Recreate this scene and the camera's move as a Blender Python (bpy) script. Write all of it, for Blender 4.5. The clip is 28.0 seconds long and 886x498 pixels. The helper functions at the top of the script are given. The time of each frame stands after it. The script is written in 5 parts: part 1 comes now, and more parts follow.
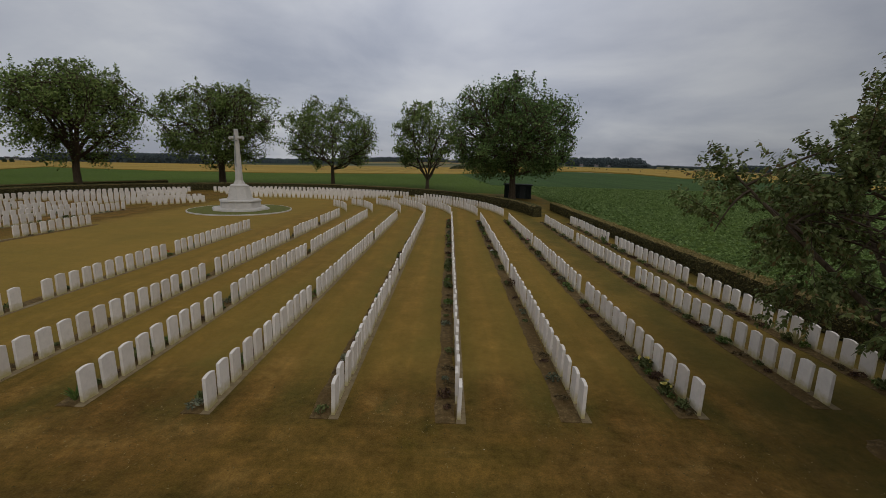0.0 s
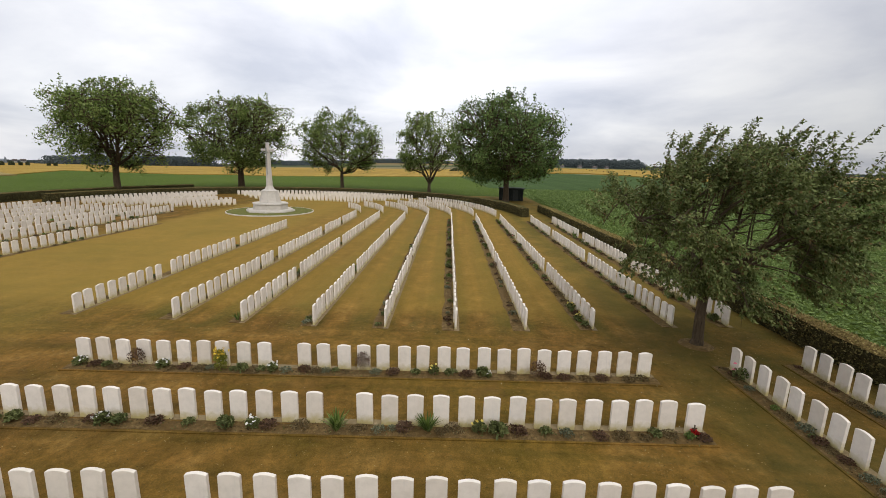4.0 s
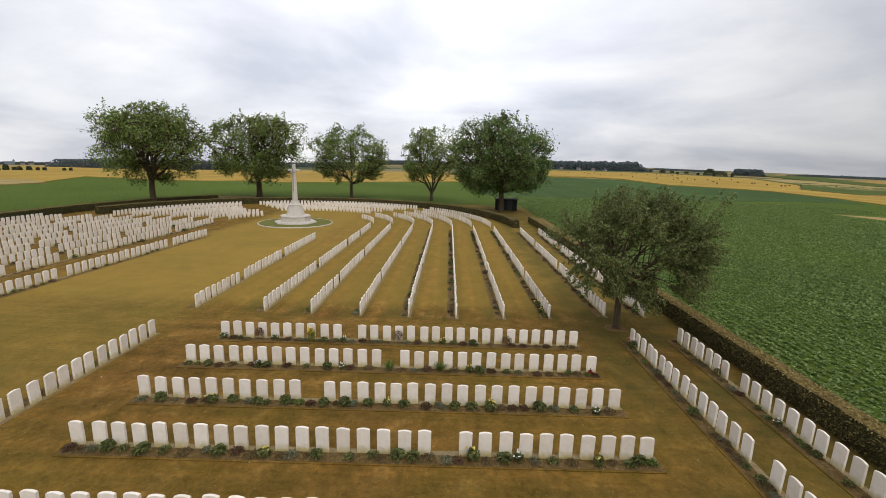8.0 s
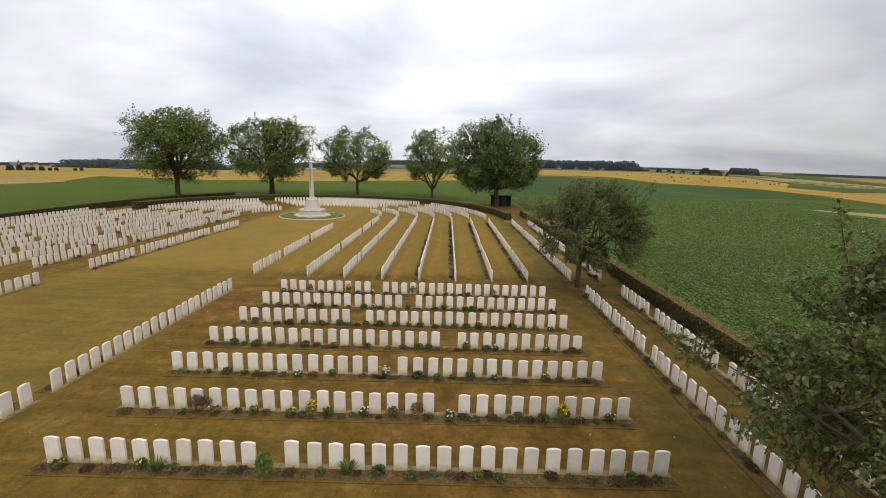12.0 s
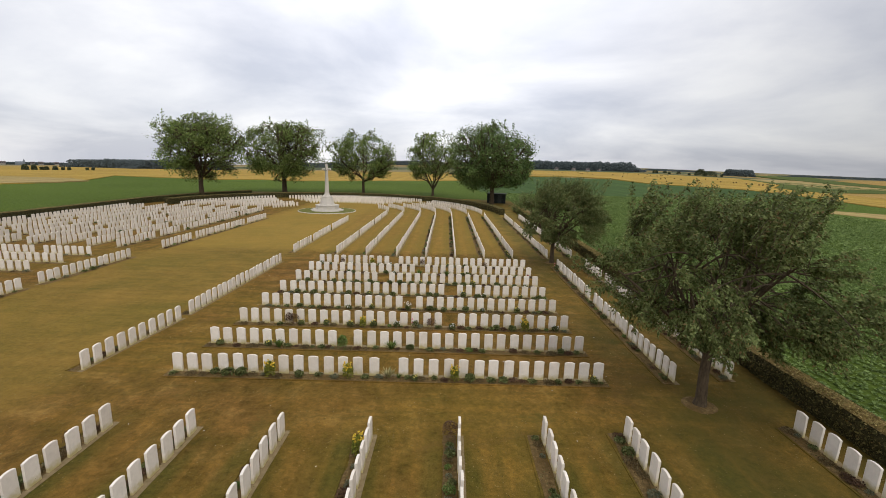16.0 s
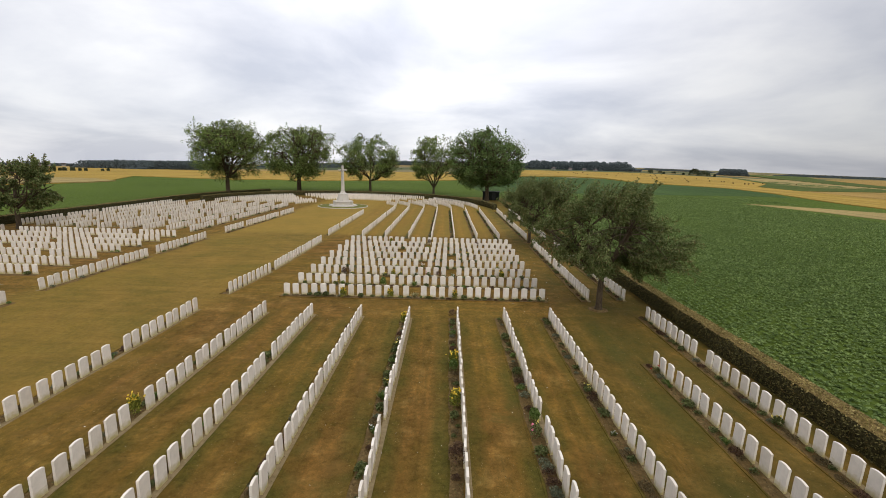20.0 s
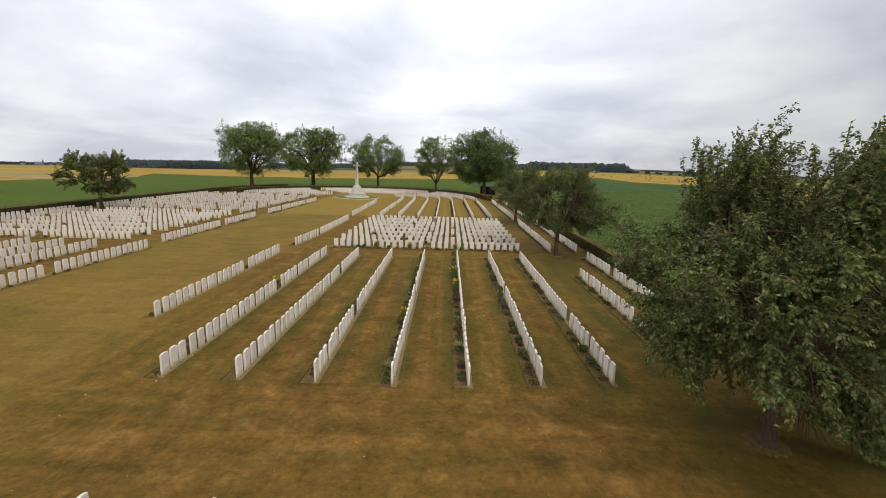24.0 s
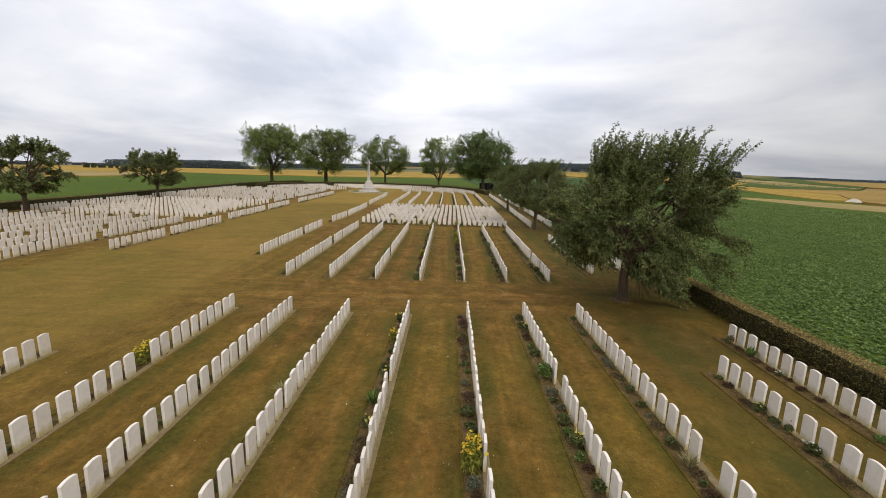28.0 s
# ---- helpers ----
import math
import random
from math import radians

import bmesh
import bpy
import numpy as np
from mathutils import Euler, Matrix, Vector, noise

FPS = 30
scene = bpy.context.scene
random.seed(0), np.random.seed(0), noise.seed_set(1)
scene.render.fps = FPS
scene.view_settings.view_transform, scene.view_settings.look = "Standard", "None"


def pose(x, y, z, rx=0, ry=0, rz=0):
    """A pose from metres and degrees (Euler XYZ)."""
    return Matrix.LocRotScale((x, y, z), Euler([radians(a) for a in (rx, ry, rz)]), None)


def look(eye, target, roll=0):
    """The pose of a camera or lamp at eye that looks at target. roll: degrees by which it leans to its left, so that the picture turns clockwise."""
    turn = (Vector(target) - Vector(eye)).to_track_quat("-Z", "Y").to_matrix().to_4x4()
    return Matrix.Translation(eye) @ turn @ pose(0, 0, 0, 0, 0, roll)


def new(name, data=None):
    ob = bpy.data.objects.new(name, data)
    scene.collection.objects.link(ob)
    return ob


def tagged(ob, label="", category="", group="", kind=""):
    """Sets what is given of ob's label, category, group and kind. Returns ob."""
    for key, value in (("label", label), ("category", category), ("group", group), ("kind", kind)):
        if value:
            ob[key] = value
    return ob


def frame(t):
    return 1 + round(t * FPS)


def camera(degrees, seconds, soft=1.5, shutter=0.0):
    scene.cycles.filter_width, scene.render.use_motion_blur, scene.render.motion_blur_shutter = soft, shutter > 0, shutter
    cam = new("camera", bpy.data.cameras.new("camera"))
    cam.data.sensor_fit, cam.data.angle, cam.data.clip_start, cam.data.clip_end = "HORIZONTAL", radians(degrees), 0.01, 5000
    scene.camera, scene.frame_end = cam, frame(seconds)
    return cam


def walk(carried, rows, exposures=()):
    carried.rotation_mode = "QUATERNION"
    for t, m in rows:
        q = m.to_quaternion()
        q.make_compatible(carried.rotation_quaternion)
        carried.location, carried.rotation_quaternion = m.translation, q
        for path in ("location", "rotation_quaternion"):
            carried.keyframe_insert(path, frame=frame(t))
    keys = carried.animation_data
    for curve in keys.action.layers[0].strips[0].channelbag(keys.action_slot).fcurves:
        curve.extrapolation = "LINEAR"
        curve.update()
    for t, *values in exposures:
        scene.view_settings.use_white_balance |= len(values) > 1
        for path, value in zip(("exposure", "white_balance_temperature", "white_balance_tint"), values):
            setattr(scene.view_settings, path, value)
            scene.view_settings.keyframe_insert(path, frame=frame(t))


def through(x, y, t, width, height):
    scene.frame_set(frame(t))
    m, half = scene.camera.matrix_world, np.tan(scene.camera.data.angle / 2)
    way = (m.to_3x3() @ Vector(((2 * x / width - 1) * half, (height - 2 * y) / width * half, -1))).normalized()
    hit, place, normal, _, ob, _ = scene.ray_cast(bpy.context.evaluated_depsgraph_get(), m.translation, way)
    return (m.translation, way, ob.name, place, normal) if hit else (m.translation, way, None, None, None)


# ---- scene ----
cam = camera(91.80, 28.0, 0.45)
PATH = [
    (0, -0.098, 14.468, 5.454, 1.210, -11.554, -1.574),
    (0.5, -0.099, 13.595, 5.529, 1.255, -11.511, -1.516),
    (1, -0.100, 12.687, 5.612, 1.278, -11.518, -1.508),
    (1.5, -0.102, 11.790, 5.658, 1.298, -11.476, -1.511),
    (2, -0.104, 10.902, 5.700, 1.335, -11.464, -1.474),
    (2.5, -0.086, 9.981, 5.760, 1.272, -11.479, -1.437),
    (3, -0.068, 9.063, 5.821, 1.196, -11.504, -1.441),
    (3.5, -0.086, 8.141, 5.992, 1.186, -11.463, -1.470),
    (5.5, -0.165, 4.422, 7.473, 1.195, -11.281, -1.633),
    (6, -0.186, 3.464, 7.828, 1.206, -11.302, -1.614),
    (6.5, -0.208, 2.495, 8.139, 1.204, -11.303, -1.606),
    (7, -0.231, 1.522, 8.408, 1.202, -11.334, -1.588),
    (7.5, -0.254, 0.546, 8.558, 1.208, -11.315, -1.620),
    (8, -0.279, -0.448, 8.671, 1.203, -11.327, -1.593),
    (8.5, -0.283, -1.388, 8.717, 1.197, -11.332, -1.586),
    (9, -0.289, -2.325, 8.750, 1.180, -11.347, -1.570),
    (9.5, -0.295, -3.252, 8.752, 1.153, -11.352, -1.584),
    (10, -0.301, -4.165, 8.729, 1.125, -11.347, -1.559),
    (10.5, -0.315, -5.126, 8.704, 1.083, -11.345, -1.545),
    (11, -0.329, -6.071, 8.659, 1.062, -11.343, -1.501),
    (11.5, -0.348, -7.011, 8.606, 1.047, -11.327, -1.530),
    (12, -0.367, -7.948, 8.603, 1.033, -11.350, -1.479),
    (12.5, -0.388, -8.837, 8.580, 1.008, -11.343, -1.478),
    (14.5, -0.474, -12.611, 8.612, 0.937, -11.276, -1.559),
    (15, -0.498, -13.800, 8.604, 0.933, -11.259, -1.600),
    (15.5, -0.521, -15.025, 8.625, 0.923, -11.279, -1.589),
    (16, -0.545, -16.268, 8.626, 0.884, -11.259, -1.618),
    (16.5, -0.569, -17.548, 8.652, 0.845, -11.269, -1.587),
    (17, -0.594, -18.880, 8.695, 0.817, -11.259, -1.567),
    (17.5, -0.615, -20.292, 8.718, 0.785, -11.268, -1.547),
    (18, -0.636, -21.742, 8.741, 0.763, -11.267, -1.566),
    (18.5, -0.658, -23.209, 8.775, 0.742, -11.256, -1.556),
    (19, -0.679, -24.708, 8.838, 0.713, -11.284, -1.597),
    (19.5, -0.728, -26.279, 8.900, 0.682, -11.285, -1.561),
    (20, -0.777, -27.828, 8.936, 0.682, -11.275, -1.535),
    (20.5, -0.827, -29.362, 8.976, 0.664, -11.256, -1.540),
    (21, -0.876, -30.921, 9.009, 0.637, -11.255, -1.505),
    (21.5, -0.924, -32.497, 8.923, 0.632, -11.235, -1.530),
    (23.5, -0.938, -38.616, 8.118, 0.741, -11.131, -1.649),
    (24, -0.967, -40.095, 7.907, 0.717, -11.099, -1.679),
    (24.5, -0.995, -41.592, 7.700, 0.704, -11.088, -1.680),
    (25, -1.022, -43.099, 7.486, 0.714, -11.055, -1.660),
    (25.5, -1.042, -44.614, 7.398, 0.746, -11.055, -1.665),
    (26, -1.060, -46.127, 7.345, 0.770, -11.054, -1.669),
    (26.5, -1.078, -47.630, 7.303, 0.797, -11.053, -1.684),
    (27, -1.142, -49.083, 7.246, 0.839, -11.031, -1.696),
    (27.5, -1.137, -50.485, 7.206, 0.872, -11.020, -1.710),
    (28, -1.131, -51.890, 7.159, 0.898, -11.008, -1.745),
]
EXPOSURES = [(0.0, -1.06, 6200, 10), (0.1, -0.84, 6230, 10), (0.2, -0.6, 6270, 10), (0.3, -0.47, 6310, 10), (0.4, -0.33, 6350, 10), (0.5, -0.2, 6390, 10), (0.7, -0.05, 6450, 10),
             (1.0, 0.04, 6500, 10), (3.5, 0.04, 6500, 10), (7.0, 0.0, 6500, 10), (28.0, 0.0, 6500, 10)]
walk(cam, [(t, pose(x, y, z, 90 + pitch, roll, yaw)) for t, x, y, z, yaw, pitch, roll in PATH], EXPOSURES)

# ---- sky and sun: a high overcast, brighter overhead than at the horizon ----
SUN_ELEVATION, SUN_AZIMUTH = radians(46), radians(152)
world = bpy.data.worlds.new("overcast")
scene.world = world
world.use_nodes = True
wt = world.node_tree
wt.nodes.clear()


def wn(kind, operation=""):
    n = wt.nodes.new(kind)
    if operation:
        n.operation = operation
    return n


def wmath(op, a, b=None, c=None):
    n = wn("ShaderNodeMath", operation=op)
    for i, v in enumerate((a, b, c)):
        if v is None:
            continue
        if isinstance(v, (int, float)):
            n.inputs[i].default_value = v
        else:
            wt.links.new(v, n.inputs[i])
    return n.outputs[0]


w_out, w_bg = wn("ShaderNodeOutputWorld"), wn("ShaderNodeBackground")
w_sky = wn("ShaderNodeTexSky")
w_sky.sky_type, w_sky.sun_disc, w_sky.sun_elevation, w_sky.sun_rotation = "NISHITA", False, SUN_ELEVATION, SUN_AZIMUTH
w_co = wn("ShaderNodeTexCoord")
w_sep = wn("ShaderNodeSeparateXYZ")
wt.links.new(w_co.outputs["Generated"], w_sep.inputs[0])
up = wmath("MAXIMUM", w_sep.outputs[2], 0.0)
flat = wmath("ADD", up, 0.22)
w_comb = wn("ShaderNodeCombineXYZ")
wt.links.new(wmath("DIVIDE", w_sep.outputs[0], flat), w_comb.inputs[0])
wt.links.new(wmath("DIVIDE", w_sep.outputs[1], flat), w_comb.inputs[1])
w_n1 = wn("ShaderNodeTexNoise")
w_n1.inputs["Scale"].default_value, w_n1.inputs["Detail"].default_value, w_n1.inputs["Roughness"].default_value = 0.9, 7.0, 0.52
w_n1.inputs["Distortion"].default_value = 0.25
w_map = wn("ShaderNodeMapping")
w_map.inputs["Location"].default_value = (5.3, 0.4, 0.0)
wt.links.new(w_comb.outputs[0], w_map.inputs["Vector"])
wt.links.new(w_map.outputs[0], w_n1.inputs["Vector"])
w_ramp = wn("ShaderNodeValToRGB")
w_ramp.color_ramp.elements[0].position, w_ramp.color_ramp.elements[0].color = 0.345, (0.605, 0.627, 0.708, 1)
w_ramp.color_ramp.elements[1].position, w_ramp.color_ramp.elements[1].color = 0.65, (0.995, 0.99, 1.0, 1)
w_mid = w_ramp.color_ramp.elements.new(0.5)
w_mid.color = (0.80, 0.808, 0.862, 1)
wt.links.new(w_n1.outputs["Fac"], w_ramp.inputs[0])
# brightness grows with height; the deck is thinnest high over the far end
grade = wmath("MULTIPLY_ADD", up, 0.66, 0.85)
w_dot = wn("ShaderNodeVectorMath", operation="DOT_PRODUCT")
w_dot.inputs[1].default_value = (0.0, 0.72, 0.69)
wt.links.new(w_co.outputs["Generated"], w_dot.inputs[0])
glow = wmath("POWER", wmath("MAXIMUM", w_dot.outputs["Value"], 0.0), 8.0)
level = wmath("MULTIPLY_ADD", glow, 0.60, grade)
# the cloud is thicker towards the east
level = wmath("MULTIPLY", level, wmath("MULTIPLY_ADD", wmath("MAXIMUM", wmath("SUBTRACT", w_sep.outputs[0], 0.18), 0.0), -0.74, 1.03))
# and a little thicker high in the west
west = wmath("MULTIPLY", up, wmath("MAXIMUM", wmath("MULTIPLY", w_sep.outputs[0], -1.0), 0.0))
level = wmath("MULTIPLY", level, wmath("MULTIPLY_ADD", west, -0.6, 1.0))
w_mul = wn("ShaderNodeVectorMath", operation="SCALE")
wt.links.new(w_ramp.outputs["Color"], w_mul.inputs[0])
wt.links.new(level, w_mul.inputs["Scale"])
w_blue = wn("ShaderNodeVectorMath", operation="SCALE")
w_blue.inputs["Scale"].default_value = 0.012
wt.links.new(w_sky.outputs["Color"], w_blue.inputs[0])
w_add = wn("ShaderNodeVectorMath", operation="ADD")
wt.links.new(w_mul.outputs["Vector"], w_add.inputs[0])
wt.links.new(w_blue.outputs["Vector"], w_add.inputs[1])
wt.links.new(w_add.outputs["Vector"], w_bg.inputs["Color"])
w_bg.inputs["Strength"].default_value = 1.0
wt.links.new(w_bg.outputs[0], w_out.inputs[0])

sun = new("sun", bpy.data.lights.new("sun", "SUN"))
sun.data.energy, sun.data.angle, sun.data.color = 1.25, radians(32), (1.0, 0.97, 0.92)
sun.matrix_world = look((0, 0, 0), (-math.sin(SUN_AZIMUTH) * math.cos(SUN_ELEVATION), -math.cos(SUN_AZIMUTH) * math.cos(SUN_ELEVATION), -math.sin(SUN_ELEVATION)))


# ---- materials ----
class Mat:
    """A node material in the making."""

    def __init__(self, name, rough=0.8, spec=0.3, metal=0.0):
        self.m = bpy.data.materials.new(name)
        self.m.use_nodes = True
        self.t = self.m.node_tree
        self.b = self.t.nodes["Principled BSDF"]
        self.b.inputs["Roughness"].default_value = rough
        self.b.inputs["Specular IOR Level"].default_value = spec
        self.b.inputs["Metallic"].default_value = metal
        self.co = self.t.nodes.new("ShaderNodeTexCoord")
        self.geo = self.t.nodes.new("ShaderNodeNewGeometry")
        self.info = self.t.nodes.new("ShaderNodeObjectInfo")

    def noise(self, scale, detail=4.0, rough=0.55, vec=None, distort=0.0):
        n = self.t.nodes.new("ShaderNodeTexNoise")
        n.inputs["Scale"].default_value, n.inputs["Detail"].default_value = scale, detail
        n.inputs["Roughness"].default_value, n.inputs["Distortion"].default_value = rough, distort
        self.t.links.new(vec or self.geo.outputs["Position"], n.inputs["Vector"])
        return n.outputs["Fac"]

    def stretch(self, sx, sy, sz, turn=0.0, vec=None):
        n = self.t.nodes.new("ShaderNodeMapping")
        n.inputs["Scale"].default_value = (sx, sy, sz)
        n.inputs["Rotation"].default_value = (0, 0, turn)
        self.t.links.new(vec or self.geo.outputs["Position"], n.inputs["Vector"])
        return n.outputs[0]

    def ramp(self, fac, stops):
        n = self.t.nodes.new("ShaderNodeValToRGB")
        while len(n.color_ramp.elements) < len(stops):
            n.color_ramp.elements.new(0.5)
        for e, (p, c) in zip(n.color_ramp.elements, stops):
            e.position, e.color = p, (*c, 1) if len(c) == 3 else c
        self.t.links.new(fac, n.inputs[0])
        return n.outputs[0]

    def mix(self, fac, a, b, mode="MIX"):
        n = self.t.nodes.new("ShaderNodeMix")
        n.data_type, n.blend_type = "RGBA", mode
        for sock, v in ((n.inputs[0], fac), (n.inputs[6], a), (n.inputs[7], b)):
            if isinstance(v, (int, float)):
                sock.default_value = v
            elif isinstance(v, tuple):
                sock.default_value = (*v, 1)
            else:
                self.t.links.new(v, sock)
        return n.outputs[2]

    def math(self, op, a, b=0.0):
        n = self.t.nodes.new("ShaderNodeMath")
        n.operation = op
        for sock, v in zip(n.inputs, (a, b)):
            if isinstance(v, (int, float)):
                sock.default_value = v
            else:
                self.t.links.new(v, sock)
        return n.outputs[0]

    def axis(self, i, vec=None):
        n = self.t.nodes.new("ShaderNodeSeparateXYZ")
        self.t.links.new(vec or self.geo.outputs["Position"], n.inputs[0])
        return n.outputs[i]

    def color(self, c):
        if isinstance(c, tuple):
            self.b.inputs["Base Color"].default_value = (*c, 1)
        else:
            self.t.links.new(c, self.b.inputs["Base Color"])
        return self

    def bump(self, h, strength=0.4, dist=0.02):
        n = self.t.nodes.new("ShaderNodeBump")
        n.inputs["Strength"].default_value, n.inputs["Distance"].default_value = strength, dist
        self.t.links.new(h, n.inputs["Height"])
        self.t.links.new(n.outputs[0], self.b.inputs["Normal"])
        return self

    def rough(self, v):
        self.t.links.new(v, self.b.inputs["Roughness"])
        return self


def leaf_mat(name, dark, mid, light, rough=0.55, through=0.25, odd=None):
    """Foliage: each leaf has its own tone; a little light passes through."""
    m = Mat(name, rough, 0.12)
    rnd = m.geo.outputs["Random Per Island"]
    stops = [(0.0, dark), (0.45, mid), (0.9, light)]
    if odd:
        stops += [(0.93, odd), (1.0, odd)]
    c = m.ramp(rnd, stops)
    c = m.mix(0.65, c, m.ramp(m.noise(0.6, 3), [(0.35, (0.55, 0.6, 0.55)), (0.68, (1.0, 1.0, 0.95))]), "MULTIPLY")
    m.color(c)
    tr = m.t.nodes.new("ShaderNodeBsdfTranslucent")
    m.t.links.new(c, tr.inputs["Color"])
    sh = m.t.nodes.new("ShaderNodeMixShader")
    sh.inputs[0].default_value = through
    out = m.t.nodes["Material Output"]
    m.t.links.new(m.b.outputs[0], sh.inputs[1])
    m.t.links.new(tr.outputs[0], sh.inputs[2])
    m.t.links.new(sh.outputs[0], out.inputs["Surface"])
    return m.m


# dry lawn: straw, thatch and some green left, with mowing lines along the rows
m = Mat("dry_lawn", 0.95, 0.08)
big = m.noise(0.09, 4, 0.6)
mid = m.noise(0.8, 6, 0.62, None, 0.3)
fine = m.noise(30.0, 5, 0.8)
c = m.ramp(mid, [(0.3, (0.072, 0.050, 0.0105)), (0.43, (0.100, 0.060, 0.0155)), (0.56, (0.134, 0.080, 0.022)), (0.70, (0.190, 0.120, 0.038))])
c = m.mix(m.ramp(big, [(0.38, (0, 0, 0)), (0.62, (1, 1, 1))]), c, m.mix(0.6, c, (0.128, 0.094, 0.017)))
# mown along the rows in the blocks, across them in the paths between
wob = m.math("MULTIPLY", m.math("SUBTRACT", m.noise(0.5, 4, 0.6), 0.5), 2.4)
block = m.ramp(m.math("DIVIDE", m.math("ADD", m.math("ADD", m.axis(1), wob), 60.0), 120.0), [(0.0, (1, 1, 1)), (0.228, (1, 1, 1)), (0.242, (0, 0, 0)), (0.278, (0, 0, 0)), (0.292, (1, 1, 1)), (0.46, (1, 1, 1)), (0.474, (0, 0, 0)), (0.682, (0, 0, 0)), (0.696, (1, 1, 1)), (1.0, (1, 1, 1))])
lane_y = m.noise(1.0, 3, 0.6, m.stretch(1.9, 0.05, 1.0), 0.3)
lane_x = m.noise(1.0, 3, 0.6, m.stretch(0.06, 1.5, 1.0), 0.4)
lane = m.mix(block, lane_x, lane_y)
c = m.mix(0.55, c, m.ramp(lane, [(0.36, (0.62, 0.70, 0.64)), (0.64, (1.2, 1.12, 1.05))]), "MULTIPLY")
blotch = m.noise(1.7, 5, 0.65, m.stretch(1.0, 0.7, 1.0), 0.5)
c = m.mix(0.62, c, m.ramp(blotch, [(0.34, (0.66, 0.70, 0.66)), (0.5, (0.98, 0.98, 0.98)), (0.66, (1.26, 1.2, 1.14))]), "MULTIPLY")
# greener grass keeps along both sides of the rows, at their spacing; broken up by chance
side = m.math("FRACT", m.math("DIVIDE", m.math("ADD", m.axis(0), m.math("ADD", 27.95, m.math("MULTIPLY", m.noise(0.8, 3), 0.35))), 2.8))
damp = m.ramp(side, [(0.03, (0.2, 0.2, 0.2)), (0.07, (0.9, 0.9, 0.9)), (0.2, (0.7, 0.7, 0.7)), (0.34, (0.0, 0.0, 0.0)), (0.58, (0.0, 0.0, 0.0)), (0.70, (0.6, 0.6, 0.6)), (0.80, (0.75, 0.75, 0.75))])
damp = m.mix(1.0, damp, m.ramp(m.noise(0.35, 4, 0.65), [(0.36, (0.25, 0.25, 0.25)), (0.6, (1, 1, 1))]), "MULTIPLY")
damp = m.mix(1.0, damp, block, "MULTIPLY")
walk_side = m.ramp(m.math("DIVIDE", m.math("ADD", m.axis(0), 60.0), 75.0), [(0.0, (0, 0, 0)), (0.625, (0, 0, 0)), (0.64, (1, 1, 1)), (0.905, (1, 1, 1)), (0.92, (0, 0, 0))])
c = m.mix(m.mix(1.0, damp, walk_side, "MULTIPLY"), c, (0.052, 0.055, 0.0115))
clod = m.noise(5.0, 8, 0.78)
c = m.mix(0.7, c, m.ramp(clod, [(0.32, (0.5, 0.51, 0.46)), (0.5, (0.98, 0.98, 0.95)), (0.68, (1.5, 1.46, 1.42))]), "MULTIPLY")
c = m.mix(0.5, c, m.ramp(fine, [(0.32, (0.42, 0.42, 0.4)), (0.5, (0.97, 0.97, 0.95)), (0.7, (1.7, 1.65, 1.6))]), "MULTIPLY")
c = m.mix(m.ramp(m.noise(0.23, 6, 0.7, None, 1.2), [(0.58, (0, 0, 0)), (0.72, (0.6, 0.6, 0.6))]), c, (0.112, 0.066, 0.021))
c = m.mix(m.ramp(m.noise(0.4, 5, 0.7, m.stretch(1, 1, 1, 0.7), 0.6), [(0.6, (0, 0, 0)), (0.75, (0.7, 0.7, 0.7))]), c, (0.056, 0.058, 0.013))
# the wide lawn on the middle axis is greener and more even
axis_lawn = m.ramp(m.math("DIVIDE", m.math("ADD", m.math("ADD", m.axis(0), wob), 60.0), 75.0), [(0.0, (0, 0, 0)), (0.415, (0, 0, 0)), (0.44, (1, 1, 1)), (0.585, (1, 1, 1)), (0.615, (0, 0, 0))])
c = m.mix(1.0, c, (1.31, 1.21, 1.11), "MULTIPLY")
even = m.mix(m.ramp(m.noise(0.16, 5, 0.62, None, 0.6), [(0.36, (0, 0, 0)), (0.62, (1, 1, 1))]), (0.150, 0.118, 0.023), (0.235, 0.152, 0.033))
even = m.mix(0.6, even, m.ramp(m.noise(1.0, 5, 0.65, m.stretch(0.25, 1.3, 1.0)), [(0.36, (0.74, 0.78, 0.74)), (0.64, (1.2, 1.15, 1.1))]), "MULTIPLY")
even = m.mix(0.5, even, m.ramp(clod, [(0.34, (0.66, 0.67, 0.62)), (0.66, (1.3, 1.28, 1.25))]), "MULTIPLY")
c = m.mix(axis_lawn, c, m.mix(0.6, c, even))
round_end = m.ramp(m.math("DIVIDE", m.math("ADD", m.math("ADD", m.axis(1), wob), 60.0), 120.0), [(0.694, (0, 0, 0)), (0.712, (1, 1, 1))])
this_side = m.ramp(m.math("DIVIDE", m.math("ADD", m.math("ADD", m.axis(0), wob), 60.0), 75.0), [(0.415, (0, 0, 0)), (0.44, (1, 1, 1))])
c = m.mix(m.mix(1.0, round_end, this_side, "MULTIPLY"), c, m.mix(0.45, m.mix(1.0, c, (1.14, 1.14, 1.12), "MULTIPLY"), (0.275, 0.178, 0.036)))
